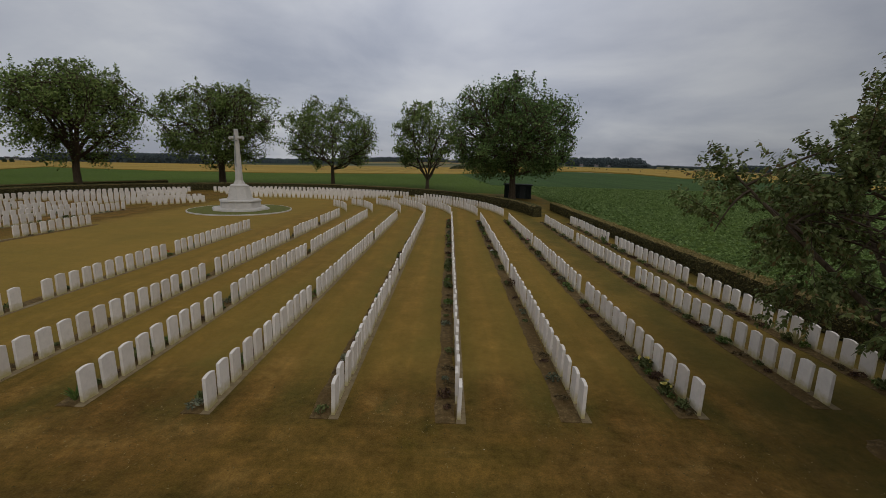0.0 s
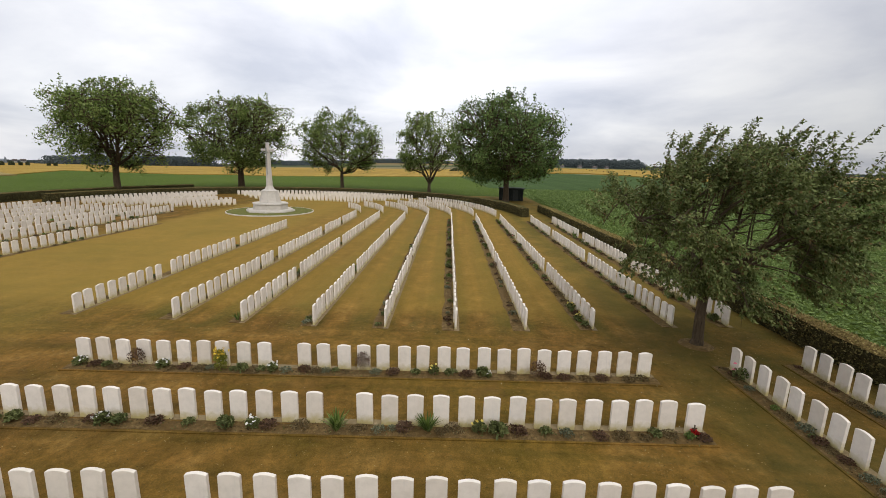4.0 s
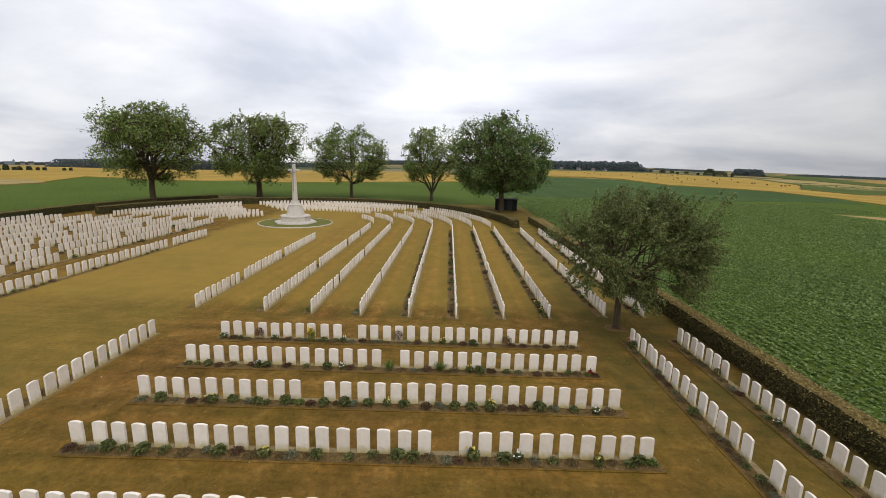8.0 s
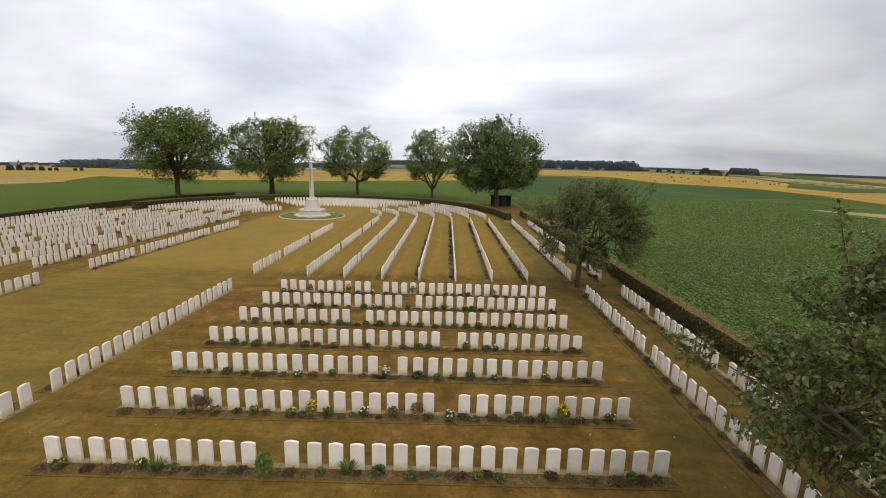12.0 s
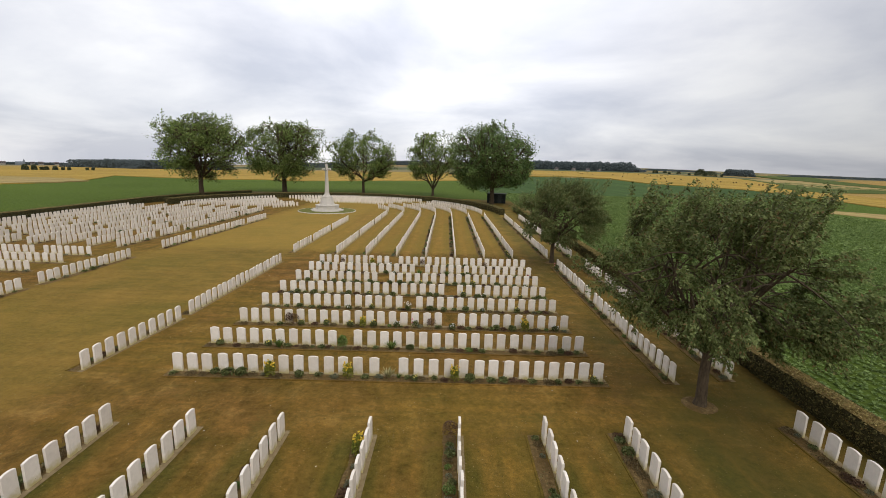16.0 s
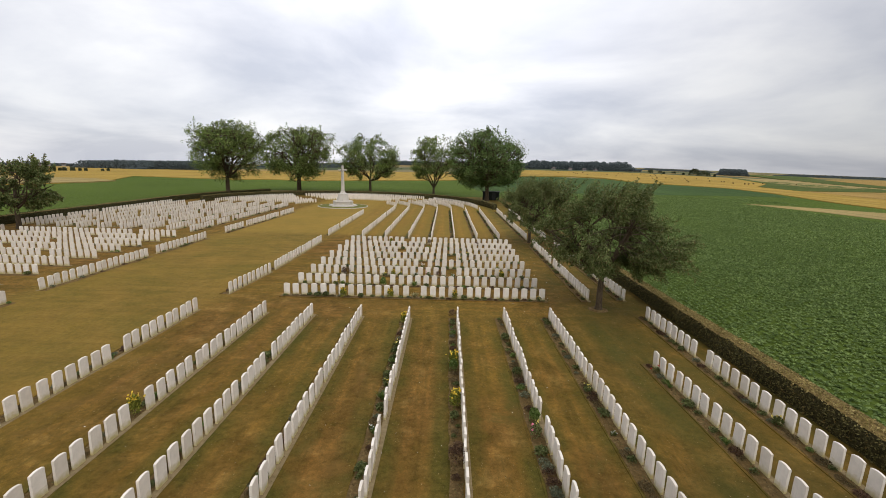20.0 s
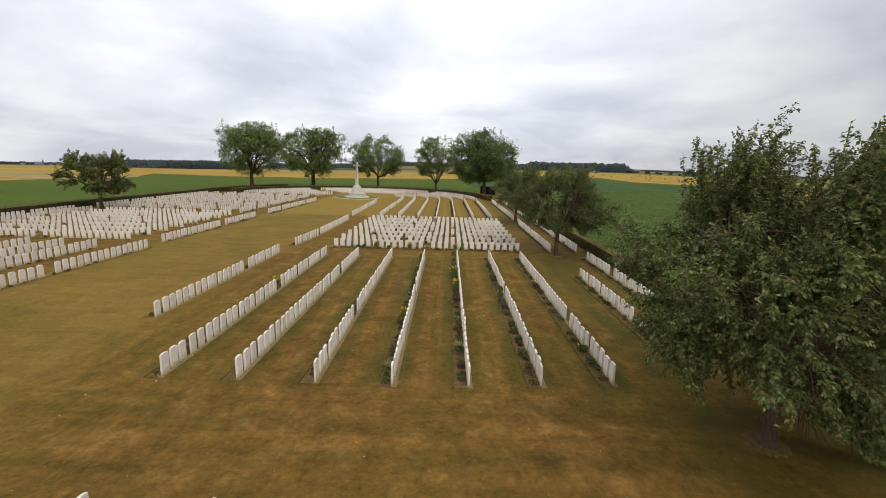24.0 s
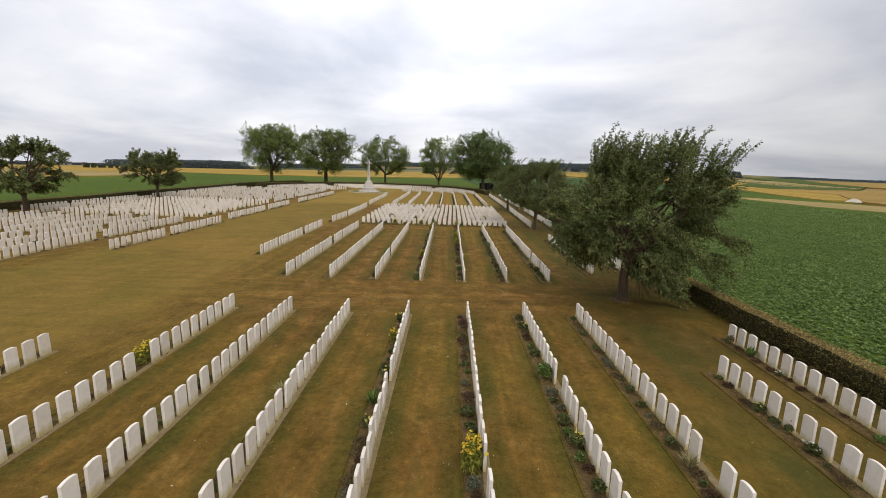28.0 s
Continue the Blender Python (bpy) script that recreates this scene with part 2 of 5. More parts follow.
# greener strip by trees and hedge, darkened in colour for the trees' shade
hedge_side = m.ramp(m.math("DIVIDE", m.math("ADD", m.math("ADD", m.axis(0), wob), 60.0), 75.0), [(0.875, (0, 0, 0)), (0.90, (1, 1, 1))])
shade_green = m.mix(1.0, hedge_side, m.ramp(m.noise(0.3, 5, 0.65), [(0.36, (0.2, 0.2, 0.2)), (0.6, (0.85, 0.85, 0.85))]), "MULTIPLY")
c = m.mix(shade_green, c, m.mix(0.74, c, (0.062, 0.060, 0.0135)))
LAWN = m.color(c).bump(m.noise(26.0, 7, 0.8), 0.8, 0.035).m

# bare soil of the borders
m = Mat("border_soil", 0.95, 0.15)
c = m.ramp(m.noise(9.0, 6, 0.7), [(0.3, (0.075, 0.048, 0.017)), (0.55, (0.165, 0.108, 0.041)), (0.75, (0.31, 0.22, 0.10))])
c = m.mix(m.ramp(m.noise(1.3, 3), [(0.45, (0, 0, 0)), (0.65, (0.7, 0.7, 0.7))]), c, (0.12, 0.072, 0.022))
SOIL = m.color(c).bump(m.noise(30.0, 5, 0.75), 0.9, 0.05).m

# concrete beam behind the stones
m = Mat("beam_concrete", 0.9, 0.2)
c = m.ramp(m.noise(6.0, 6, 0.65), [(0.3, (0.145, 0.106, 0.052)), (0.6, (0.225, 0.168, 0.086)), (0.8, (0.295, 0.228, 0.128))])
CONCRETE = m.color(c).bump(m.noise(60.0, 3), 0.4, 0.01).m

# pale limestone of the headstones, a little different from stone to stone, algae at the foot
m = Mat("portland_stone", 0.72, 0.3)
tone = m.ramp(m.math("FRACT", m.math("ADD", m.info.outputs["Random"], m.geo.outputs["Random Per Island"])), [(0.0, (0.665, 0.592, 0.497)), (0.35, (0.75, 0.678, 0.582)), (0.8, (0.79, 0.722, 0.632)), (1.0, (0.715, 0.648, 0.562))])
grain = m.ramp(m.noise(5.0, 6, 0.65), [(0.3, (0.86, 0.86, 0.85)), (0.6, (1.0, 1.0, 1.0))])
c = m.mix(0.8, tone, grain, "MULTIPLY")
edge = m.math("ADD", m.axis(2), m.math("MULTIPLY", m.math("SUBTRACT", m.noise(7.0, 4), 0.5), 0.34))
c = m.mix(m.ramp(edge, [(0.03, (0.95, 0.95, 0.95)), (0.12, (0.6, 0.6, 0.6)), (0.27, (0, 0, 0))]), c, (0.46, 0.38, 0.15))
streak = m.noise(1.0, 4, 0.6, m.stretch(16, 16, 1.2))
c = m.mix(m.ramp(streak, [(0.58, (0, 0, 0)), (0.8, (0.35, 0.35, 0.35))]), c, (0.5, 0.48, 0.43))
STONE = m.color(c).bump(m.noise(70.0, 3), 0.2, 0.004).m

# stone of the tall cross and kerb
m = Mat("monument_stone", 0.75, 0.3)
c = m.ramp(m.noise(2.5, 6, 0.65), [(0.28, (0.44, 0.40, 0.345)), (0.5, (0.51, 0.467, 0.405)), (0.75, (0.56, 0.515, 0.45))])
c = m.mix(m.ramp(m.noise(1.0, 4, 0.6, m.stretch(5, 5, 0.5)), [(0.55, (0, 0, 0)), (0.8, (0.4, 0.4, 0.4))]), c, (0.38, 0.37, 0.33))
MONUMENT = m.color(c).bump(m.noise(40.0, 4), 0.3, 0.01).m
m = Mat("bronze", 0.7, 0.3)
BRONZE = m.color(m.ramp(m.noise(8.0, 3), [(0.3, (0.20, 0.21, 0.18)), (0.7, (0.30, 0.31, 0.27))])).m

m = Mat("bark", 0.9, 0.2)
c = m.ramp(m.noise(1.0, 6, 0.7, m.stretch(14, 14, 3)), [(0.3, (0.036, 0.026, 0.015)), (0.6, (0.098, 0.070, 0.042)), (0.8, (0.168, 0.130, 0.085))])
BARK = m.color(c).bump(m.noise(1.0, 4, 0.6, m.stretch(30, 30, 5)), 0.8, 0.03).m

CHERRY_LEAF = leaf_mat("cherry_leaf", (0.072, 0.090, 0.029), (0.158, 0.190, 0.060), (0.31, 0.345, 0.135), 0.6, 0.38, (0.23, 0.16, 0.07))
TREE_LEAF = leaf_mat("tree_leaf", (0.090, 0.130, 0.034), (0.195, 0.265, 0.068), (0.34, 0.41, 0.125), 0.6, 0.42)
DARK_LEAF = leaf_mat("dark_tree_leaf", (0.070, 0.118, 0.038), (0.160, 0.238, 0.074), (0.255, 0.345, 0.115), 0.7, 0.40)
# hedge tops: browner, and brightened in colour for the light on them
HEDGE_TOP_LEAF = leaf_mat("lit_hedge_top_leaf", (0.17, 0.135, 0.046), (0.31, 0.24, 0.086), (0.43, 0.34, 0.14), 0.75, 0.2)
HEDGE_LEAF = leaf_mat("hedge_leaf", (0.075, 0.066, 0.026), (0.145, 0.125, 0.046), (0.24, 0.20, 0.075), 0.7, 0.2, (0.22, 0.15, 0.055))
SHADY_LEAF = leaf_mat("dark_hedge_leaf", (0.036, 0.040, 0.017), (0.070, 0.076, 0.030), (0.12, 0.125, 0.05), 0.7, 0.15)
SHADY_TOP_LEAF = leaf_mat("dark_hedge_lit_top_leaf", (0.075, 0.075, 0.030), (0.135, 0.130, 0.052), (0.21, 0.195, 0.085), 0.75, 0.2)
BUSH_LEAF = leaf_mat("far_bush_leaf", (0.050, 0.058, 0.030), (0.080, 0.090, 0.046), (0.115, 0.125, 0.065), 0.8, 0.2)
BEET_LEAF = leaf_mat("beet_leaf", (0.098, 0.146, 0.040), (0.172, 0.240, 0.067), (0.268, 0.35, 0.120), 0.65, 0.36)
# the haze of distance is mixed into this blue-grey leaf colour
HAZY_WOOD_LEAF = leaf_mat("hazy_wood_leaf", (0.080, 0.098, 0.105), (0.10, 0.120, 0.126), (0.12, 0.142, 0.145), 0.95, 0.2)
PLANT_LEAF = leaf_mat("border_leaf", (0.058, 0.067, 0.021), (0.122, 0.135, 0.045), (0.225, 0.245, 0.095), 0.6, 0.25)
GREY_LEAF = leaf_mat("grey_green_leaf", (0.085, 0.090, 0.055), (0.15, 0.158, 0.095), (0.25, 0.255, 0.165), 0.65, 0.2)
DRY_LEAF = leaf_mat("withered_leaf", (0.06, 0.04, 0.018), (0.13, 0.09, 0.042), (0.24, 0.18, 0.09), 0.7, 0.15)
LAWN_STRAW = leaf_mat("lawn_straw", (0.055, 0.048, 0.013), (0.15, 0.10, 0.03), (0.33, 0.24, 0.10), 0.8, 0.1)
RED_LEAF = leaf_mat("red_leaf", (0.050, 0.028, 0.017), (0.11, 0.060, 0.036), (0.19, 0.11, 0.066), 0.55, 0.2)
FRESH_LEAF = leaf_mat("fresh_leaf", (0.06, 0.10, 0.02), (0.13, 0.19, 0.04), (0.25, 0.31, 0.10), 0.5, 0.3)
LIME_LEAF = leaf_mat("yellow_green_leaf", (0.10, 0.115, 0.018), (0.21, 0.22, 0.035), (0.36, 0.34, 0.06), 0.6, 0.3)
STRAW_LEAF = leaf_mat("straw_leaf", (0.26, 0.22, 0.09), (0.42, 0.37, 0.17), (0.58, 0.52, 0.30), 0.6, 0.3)


def petal(name, c):
    m = Mat(name, 0.6, 0.2)
    k = m.ramp(m.geo.outputs["Random Per Island"], [(0.0, tuple(v * 0.7 for v in c)), (1.0, c)])
    return m.color(k).m


YELLOW, WHITE = petal("yellow_petal", (0.82, 0.68, 0.18)), petal("white_petal", (0.82, 0.80, 0.74))
GOLD = petal("golden_petal", (0.74, 0.52, 0.05))
PINK, CRIMSON = petal("pink_petal", (0.72, 0.22, 0.27)), petal("crimson_petal", (0.42, 0.012, 0.012))

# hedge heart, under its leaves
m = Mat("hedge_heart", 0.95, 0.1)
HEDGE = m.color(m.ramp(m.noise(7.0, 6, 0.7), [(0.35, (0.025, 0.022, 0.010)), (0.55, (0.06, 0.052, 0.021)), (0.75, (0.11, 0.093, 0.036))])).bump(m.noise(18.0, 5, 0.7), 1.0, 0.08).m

# its clipped top, dry and tan, with light from above put into the tone
m = Mat("hedge_lit_clipped_top", 0.95, 0.1)
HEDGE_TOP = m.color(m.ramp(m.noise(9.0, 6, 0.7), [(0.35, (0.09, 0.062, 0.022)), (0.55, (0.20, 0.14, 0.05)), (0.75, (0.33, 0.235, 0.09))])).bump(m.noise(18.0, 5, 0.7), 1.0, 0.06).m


def crop(name, a, b, c3, row=0.0, turn=0.0, scale=3.0):
    m = Mat(name, 0.95, 0.03)
    c = m.ramp(m.noise(scale, 6, 0.7), [(0.3, a), (0.52, b), (0.74, c3)])
    c = m.mix(0.7, c, m.ramp(m.noise(0.02, 4, 0.6), [(0.35, (0.78, 0.8, 0.78)), (0.65, (1.12, 1.1, 1.05))]), "MULTIPLY")
    if row:
        c = m.mix(0.45, c, m.ramp(m.noise(1.0, 2, 0.5, m.stretch(row, 0.006, 1, turn)), [(0.4, (0.72, 0.72, 0.72)), (0.6, (1.1, 1.1, 1.1))]), "MULTIPLY")
    return m.color(c).bump(m.noise(scale * 3, 4, 0.7), 0.8, 0.15).m


GREEN_FIELD = crop("beet_ground", (0.044, 0.068, 0.0125), (0.080, 0.116, 0.021), (0.135, 0.18, 0.042), 0.0, 0, 2.4)
FAR_GREEN = crop("far_green_crop", (0.060, 0.082, 0.022), (0.078, 0.102, 0.028), (0.10, 0.125, 0.038), 0.4, 0.3, 0.8)
BLUE_GREEN = crop("blue_green_crop", (0.043, 0.075, 0.023), (0.056, 0.093, 0.030), (0.070, 0.110, 0.038), 0.2, 0.5, 0.8)
WHEAT = crop("wheat", (0.26, 0.170, 0.036), (0.35, 0.235, 0.056), (0.43, 0.30, 0.085), 0.25, 0.6, 1.2)
STUBBLE = crop("stubble", (0.24, 0.155, 0.045), (0.31, 0.205, 0.066), (0.37, 0.26, 0.098), 0.3, -0.4, 1.2)
PALE = crop("pale_stubble", (0.25, 0.19, 0.075), (0.31, 0.235, 0.10), (0.36, 0.285, 0.14), 0.3, 0.9, 1.2)
VERGE = crop("dry_verge", (0.10, 0.075, 0.03), (0.21, 0.15, 0.065), (0.30, 0.23, 0.12), 0.0, 0, 6.0)

# country beyond: a quilt of crops, seen at a grazing angle
m = Mat("country", 0.95, 0.1)
v = m.t.nodes.new("ShaderNodeTexVoronoi")
v.inputs["Scale"].default_value = 1.0
m.t.links.new(m.stretch(0.0028, 0.0045, 0.0, 0.5), v.inputs["Vector"])
hue = m.axis(0, v.outputs["Color"])
c = m.ramp(hue, [(0.0, (0.05, 0.065, 0.026)), (0.3, (0.075, 0.09, 0.034)), (0.34, (0.22, 0.15, 0.05)), (0.6, (0.27, 0.185, 0.062)), (0.66, (0.08, 0.092, 0.036)), (0.8, (0.25, 0.2, 0.1)), (1.0, (0.11, 0.11, 0.045))])
c = m.mix(0.6, c, m.ramp(m.noise(0.01, 4), [(0.3, (0.75, 0.75, 0.75)), (0.7, (1.1, 1.1, 1.1))]), "MULTIPLY")
COUNTRY = m.color(c).m

m = Mat("shed_boards", 0.8, 0.2)
SHED = m.color(m.ramp(m.noise(1.0, 4, 0.6, m.stretch(12, 12, 1)), [(0.3, (0.010, 0.012, 0.011)), (0.7, (0.03, 0.035, 0.03))])).m
m = Mat("shed_roof", 0.85, 0.2)
SHED_ROOF = m.color(m.ramp(m.noise(9.0, 4), [(0.3, (0.03, 0.032, 0.03)), (0.7, (0.06, 0.062, 0.055))])).m
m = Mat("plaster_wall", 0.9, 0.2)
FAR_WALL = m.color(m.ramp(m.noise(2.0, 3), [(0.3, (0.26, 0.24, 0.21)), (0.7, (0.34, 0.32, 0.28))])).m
# walls and roofs on the skyline, with the distant haze as their colour
m = Mat("hazy_far_stone", 0.95, 0.1)
HAZY_STONE = m.color(m.ramp(m.noise(1.5, 3), [(0.3, (0.17, 0.19, 0.21)), (0.7, (0.23, 0.25, 0.27))])).m
m = Mat("clay_roof", 0.9, 0.2)
FAR_ROOF = m.color(m.ramp(m.noise(2.0, 3), [(0.3, (0.10, 0.085, 0.08)), (0.7, (0.15, 0.12, 0.11))])).m
m = Mat("straw_bale", 0.95, 0.1)
BALE = m.color(m.ramp(m.noise(7.0, 4), [(0.3, (0.16, 0.11, 0.045)), (0.7, (0.27, 0.19, 0.08))])).m
m = Mat("window_dark", 0.2, 0.5)
DARK_PANE = m.color(m.ramp(m.noise(3.0, 2), [(0.3, (0.02, 0.022, 0.025)), (0.7, (0.04, 0.042, 0.045))])).m


# ---- building helpers ----
def mesh_of(name, verts, faces, mat):
    me = bpy.data.meshes.new(name)
    me.from_pydata([tuple(v) for v in verts], [], [tuple(f) for f in faces])
    me.materials.append(mat)
    me.update()
    return me


def fast_mesh(name, co, size, mat):
    """A mesh of loose polygons with size corners each; co: n x size x 3."""
    co = np.asarray(co, dtype=np.float32)
    n = co.shape[0]
    me = bpy.data.meshes.new(name)
    me.vertices.add(n * size)
    me.vertices.foreach_set("co", co.reshape(-1))
    me.loops.add(n * size)
    me.loops.foreach_set("vertex_index", np.arange(n * size, dtype=np.int32))
    me.polygons.add(n)
    me.polygons.foreach_set("loop_start", np.arange(0, n * size, size, dtype=np.int32))
    me.materials.append(mat)
    me.update(calc_edges=True)
    me.validate()
    return me


def bm_mesh(name, bm, mat):
    me = bpy.data.meshes.new(name)
    bm.to_mesh(me)
    bm.free()
    me.materials.append(mat)
    return me


def part(name, me, parent, label=""):
    """One mesh as a part of a thing."""
    ob = new(name, me)
    ob.parent = parent
    return tagged(ob, label)


def box(bm, x0, x1, y0, y1, z0, z1, bevel=0.0):
    r = bmesh.ops.create_cube(bm, size=1.0, matrix=Matrix.LocRotScale(((x0 + x1) / 2, (y0 + y1) / 2, (z0 + z1) / 2), None, (x1 - x0, y1 - y0, z1 - z0)))
    if bevel:
        es = {e for v in r["verts"] for e in v.link_edges}
        bmesh.ops.bevel(bm, geom=list(es), offset=bevel, segments=1, affect="EDGES")


def prism(bm, sides, r0, r1, z0, z1, turn=0.0, cx=0.0, cy=0.0):
    """A tapered prism with its ends closed."""
    low = [bm.verts.new((cx + r0 * math.cos(turn + 2 * math.pi * i / sides), cy + r0 * math.sin(turn + 2 * math.pi * i / sides), z0)) for i in range(sides)]
    top = [bm.verts.new((cx + r1 * math.cos(turn + 2 * math.pi * i / sides), cy + r1 * math.sin(turn + 2 * math.pi * i / sides), z1)) for i in range(sides)]
    for i in range(sides):
        j = (i + 1) % sides
        bm.faces.new((low[i], low[j], top[j], top[i]))
    bm.faces.new(top)
    bm.faces.new(low[::-1])


# ---- ground and fields ----
def rise(x, y):
    """Height of the far country: level about the cemetery, rolling gently beyond."""
    r, b = math.hypot(x, y + 20), math.degrees(math.atan2(x, y + 20))
    mid = float(np.interp(b, (-180, -70, -36, -20, -8, 0, 12, 25, 36, 60, 180), (-2, -5, -5, -4, -1, 0.5, 2.5, 2.5, 0, -1, -2)))
    slope = float(np.interp(b, (-180, -70, -36, -20, -8, 0, 25, 44, 180), (0, -0.022, -0.022, -0.008, 0.004, 0.006, 0.004, -0.0015, 0)))
    k = min(1.0, max(0.0, (r - 230) / 450))
    return mid * k * k * (3 - 2 * k) + max(0.0, r - 680) * slope


def sheet(name, pts, z, mat, label, category, thick=0.0, drape=False):
    """A sheet with straight sides; thick: how far its skirt hangs down; drape: it follows the far country."""
    bm = bmesh.new()
    top = [bm.verts.new((x, y, z)) for x, y in pts]
    bm.faces.new(top)
    if drape:
        bmesh.ops.triangulate(bm, faces=bm.faces)
        for _ in range(2):
            bmesh.ops.subdivide_edges(bm, edges=[e for e in bm.edges if e.calc_length() > 40], cuts=3, use_grid_fill=True)
            bmesh.ops.triangulate(bm, faces=bm.faces)
        for v in bm.verts:
            v.co.z = z + rise(v.co.x, v.co.y)
        for e in [e for e in bm.edges if len(e.link_faces) == 1]:
            a, b = e.verts
            bm.faces.new((a, b, bm.verts.new(b.co - Vector((0, 0, 2.0))), bm.verts.new(a.co - Vector((0, 0, 2.0)))))
    elif thick:
        low = [bm.verts.new((x, y, z - thick)) for x, y in pts]
        for i in range(len(pts)):
            j = (i + 1) % len(pts)
            bm.faces.new((top[j], top[i], low[i], low[j]))
    bmesh.ops.recalc_face_normals(bm, faces=bm.faces)
    ob = new(name, bm_mesh(name, bm, mat))
    return tagged(ob, label, category, kind="structure")


bm = bmesh.new()
RINGS = [0, 120, 230, 300, 380, 460, 540, 620, 700, 850, 1000, 1250, 1600, 2100, 2800, 3700, 4800]
SPOKES = 144
ring_verts = []
for r in RINGS[1:]:
    row = []
    for i in range(SPOKES):
        x, y = r * math.sin(2 * math.pi * i / SPOKES), r * math.cos(2 * math.pi * i / SPOKES) - 20
        row.append(bm.verts.new((x, y, rise(x, y) - 0.6)))
    ring_verts.append(row)
hub = bm.verts.new((0, -20, -0.6))
for i in range(SPOKES):
    j = (i + 1) % SPOKES
    bm.faces.new((hub, ring_verts[0][j], ring_verts[0][i]))
    for a, b in zip(ring_verts, ring_verts[1:]):
        bm.faces.new((a[i], a[j], b[j], b[i]))
bmesh.ops.recalc_face_normals(bm, faces=bm.faces)
for f in bm.faces:
    f.smooth = True
tagged(new("ground", bm_mesh("ground", bm, COUNTRY)), "open farmland in a quilt of crops reaching the horizon", "farmland", kind="structure")

EDGE = [(116, 85), (121, 110), (128, 130), (137, 155), (146, 200), (136, 225), (121, 245), (127, 328), (105, 355), (66, 340)]
WEST = [(2, 208), (-13, 196), (-27, 186), (-46, 171), (-63, 158), (-79, 160), (-90, 151), (-106, 153), (-121, 155), (-136, 158), (-116, 118), (-116, 103), (-124, 80)]
sheet("beet_field", [(-150, -140), (95, -140), (115, 20)] + EDGE + WEST, -0.03, GREEN_FIELD, "broad field of green sugar beet behind the hedge", "field", 0.5)
sheet("lawn", [(-57, -140), (14.6, -140), (14.6, 92), (-57, 92)], 0.0, LAWN, "dry brown mown lawn of the cemetery", "lawn", 0.02)
sheet("verge", [(13.5, -140), (15.2, -140), (15.3, 72), (13.5, 72)], 0.06, VERGE, "strip of dry grass between hedge and field", "verge", 0.06)
sheet("blue_green_field", [(123, 129), (118, 134), (97, 132), (68, 123), (47, 117), (10, 122), (4, 206), (66, 338), (104, 353), (125, 326), (119, 245), (135, 224), (145, 199), (136, 155)], 0.0, BLUE_GREEN, "field of a dusky blue-green crop", "field", 0.2)
sheet("stubble_strip", [(83, 95), (90, 91), (96, 86), (104, 77), (116, 60), (122, 40), (104, 22), (89, 55), (88, 74), (85, 85)], 0.03, PALE, "narrow strip of pale cut stubble", "field", 0.2)
sheet("verge", [(-57, 93), (-48.2, 87.2), (-47, 83.3), (-39.7, 87.5), (-30, 90.5), (-30, 93), (-45, 98), (-54, 96)], 0.03, VERGE, "dry pale grass track behind the hedge", "verge", 0.06)
# crops stand higher than the ground
sheet("wheat_field", EDGE + [(40, 380), (30, 470), (110, 620), (260, 640), (344, 510), (245, 310), (184, 233), (173, 188), (160, 130), (125, 84)], 0.22, WHEAT, "ripe golden wheat field", "field", drape=True)
sheet("wheat_field", [(126, 84), (161, 130), (174, 187), (233, 200), (330, 250), (420, 200), (300, 60), (120, 60)], 0.2, STUBBLE, "ochre cereal field, partly cut", "field", drape=True)
sheet("green_crop_field", [(344, 512), (246, 310), (185, 233), (174, 189), (233, 201), (271, 238), (220, 238), (247, 305), (352, 512)], 0.3, FAR_GREEN, "narrow field of a green crop", "field", drape=True)
sheet("pale_field", [(249, 305), (222, 239), (271, 239), (282, 250), (336, 364), (420, 520), (356, 512)], 0.3, PALE, "pale cut stubble field", "field", drape=True)
sheet("green_crop_field", [(743, 1105), (424, 520), (337, 364), (283, 250), (340, 308), (523, 586), (900, 1080)], 0.5, FAR_GREEN, "distant green crop field", "field", drape=True)
sheet("wheat_field", [(342, 308), (525, 586), (760, 760), (700, 420), (425, 205), (332, 252)], 0.5, STUBBLE, "ochre cereal field, partly cut", "field", drape=True)
sheet("wheat_field", [(66, 342)] + WEST + [(-200, 60), (-300, 120), (-330, 330), (-200, 300), (-120, 340), (20, 420)], 0.18, WHEAT, "ripe golden wheat field", "field", drape=True)
sheet("pale_field", [(-122, 88), (-114, 108), (-114, 119), (-128, 128), (-190, 130), (-190, 95)], 0.3, PALE, "pale strip of cut stubble", "field", drape=True)


# ---- headstones ----
PITCH, WIDTH, HEIGHT, THICK = 0.61, 0.39, 0.81, 0.077


def stone_bmesh(w, h, d, n=8):
    """An upright slab with a shallow curved top and eased edges."""
    bm = bmesh.new()
    prof = [(-w / 2, -0.12), (w / 2, -0.12)] + [(w / 2 * math.cos(math.pi * i / n) , h - 0.042 * (math.cos(math.pi * i / n) ** 2)) for i in range(n + 1)]
    f = [bm.verts.new((x, -d / 2, z)) for x, z in prof]
    b = [bm.verts.new((x, d / 2, z)) for x, z in prof]
    bm.faces.new(f)
    bm.faces.new(b[::-1])
    for i in range(len(prof)):
        j = (i + 1) % len(prof)
        bm.faces.new((f[j], f[i], b[i], b[j]))
    bmesh.ops.recalc_face_normals(bm, faces=bm.faces)
    rim = [e for e in bm.edges if len(e.link_faces) == 2 and max(len(p.verts) for p in e.link_faces) > 4 and min(v.co.z for v in e.verts) > -0.1]
    bmesh.ops.bevel(bm, geom=rim, offset=0.007, segments=1, affect="EDGES")
    return bm


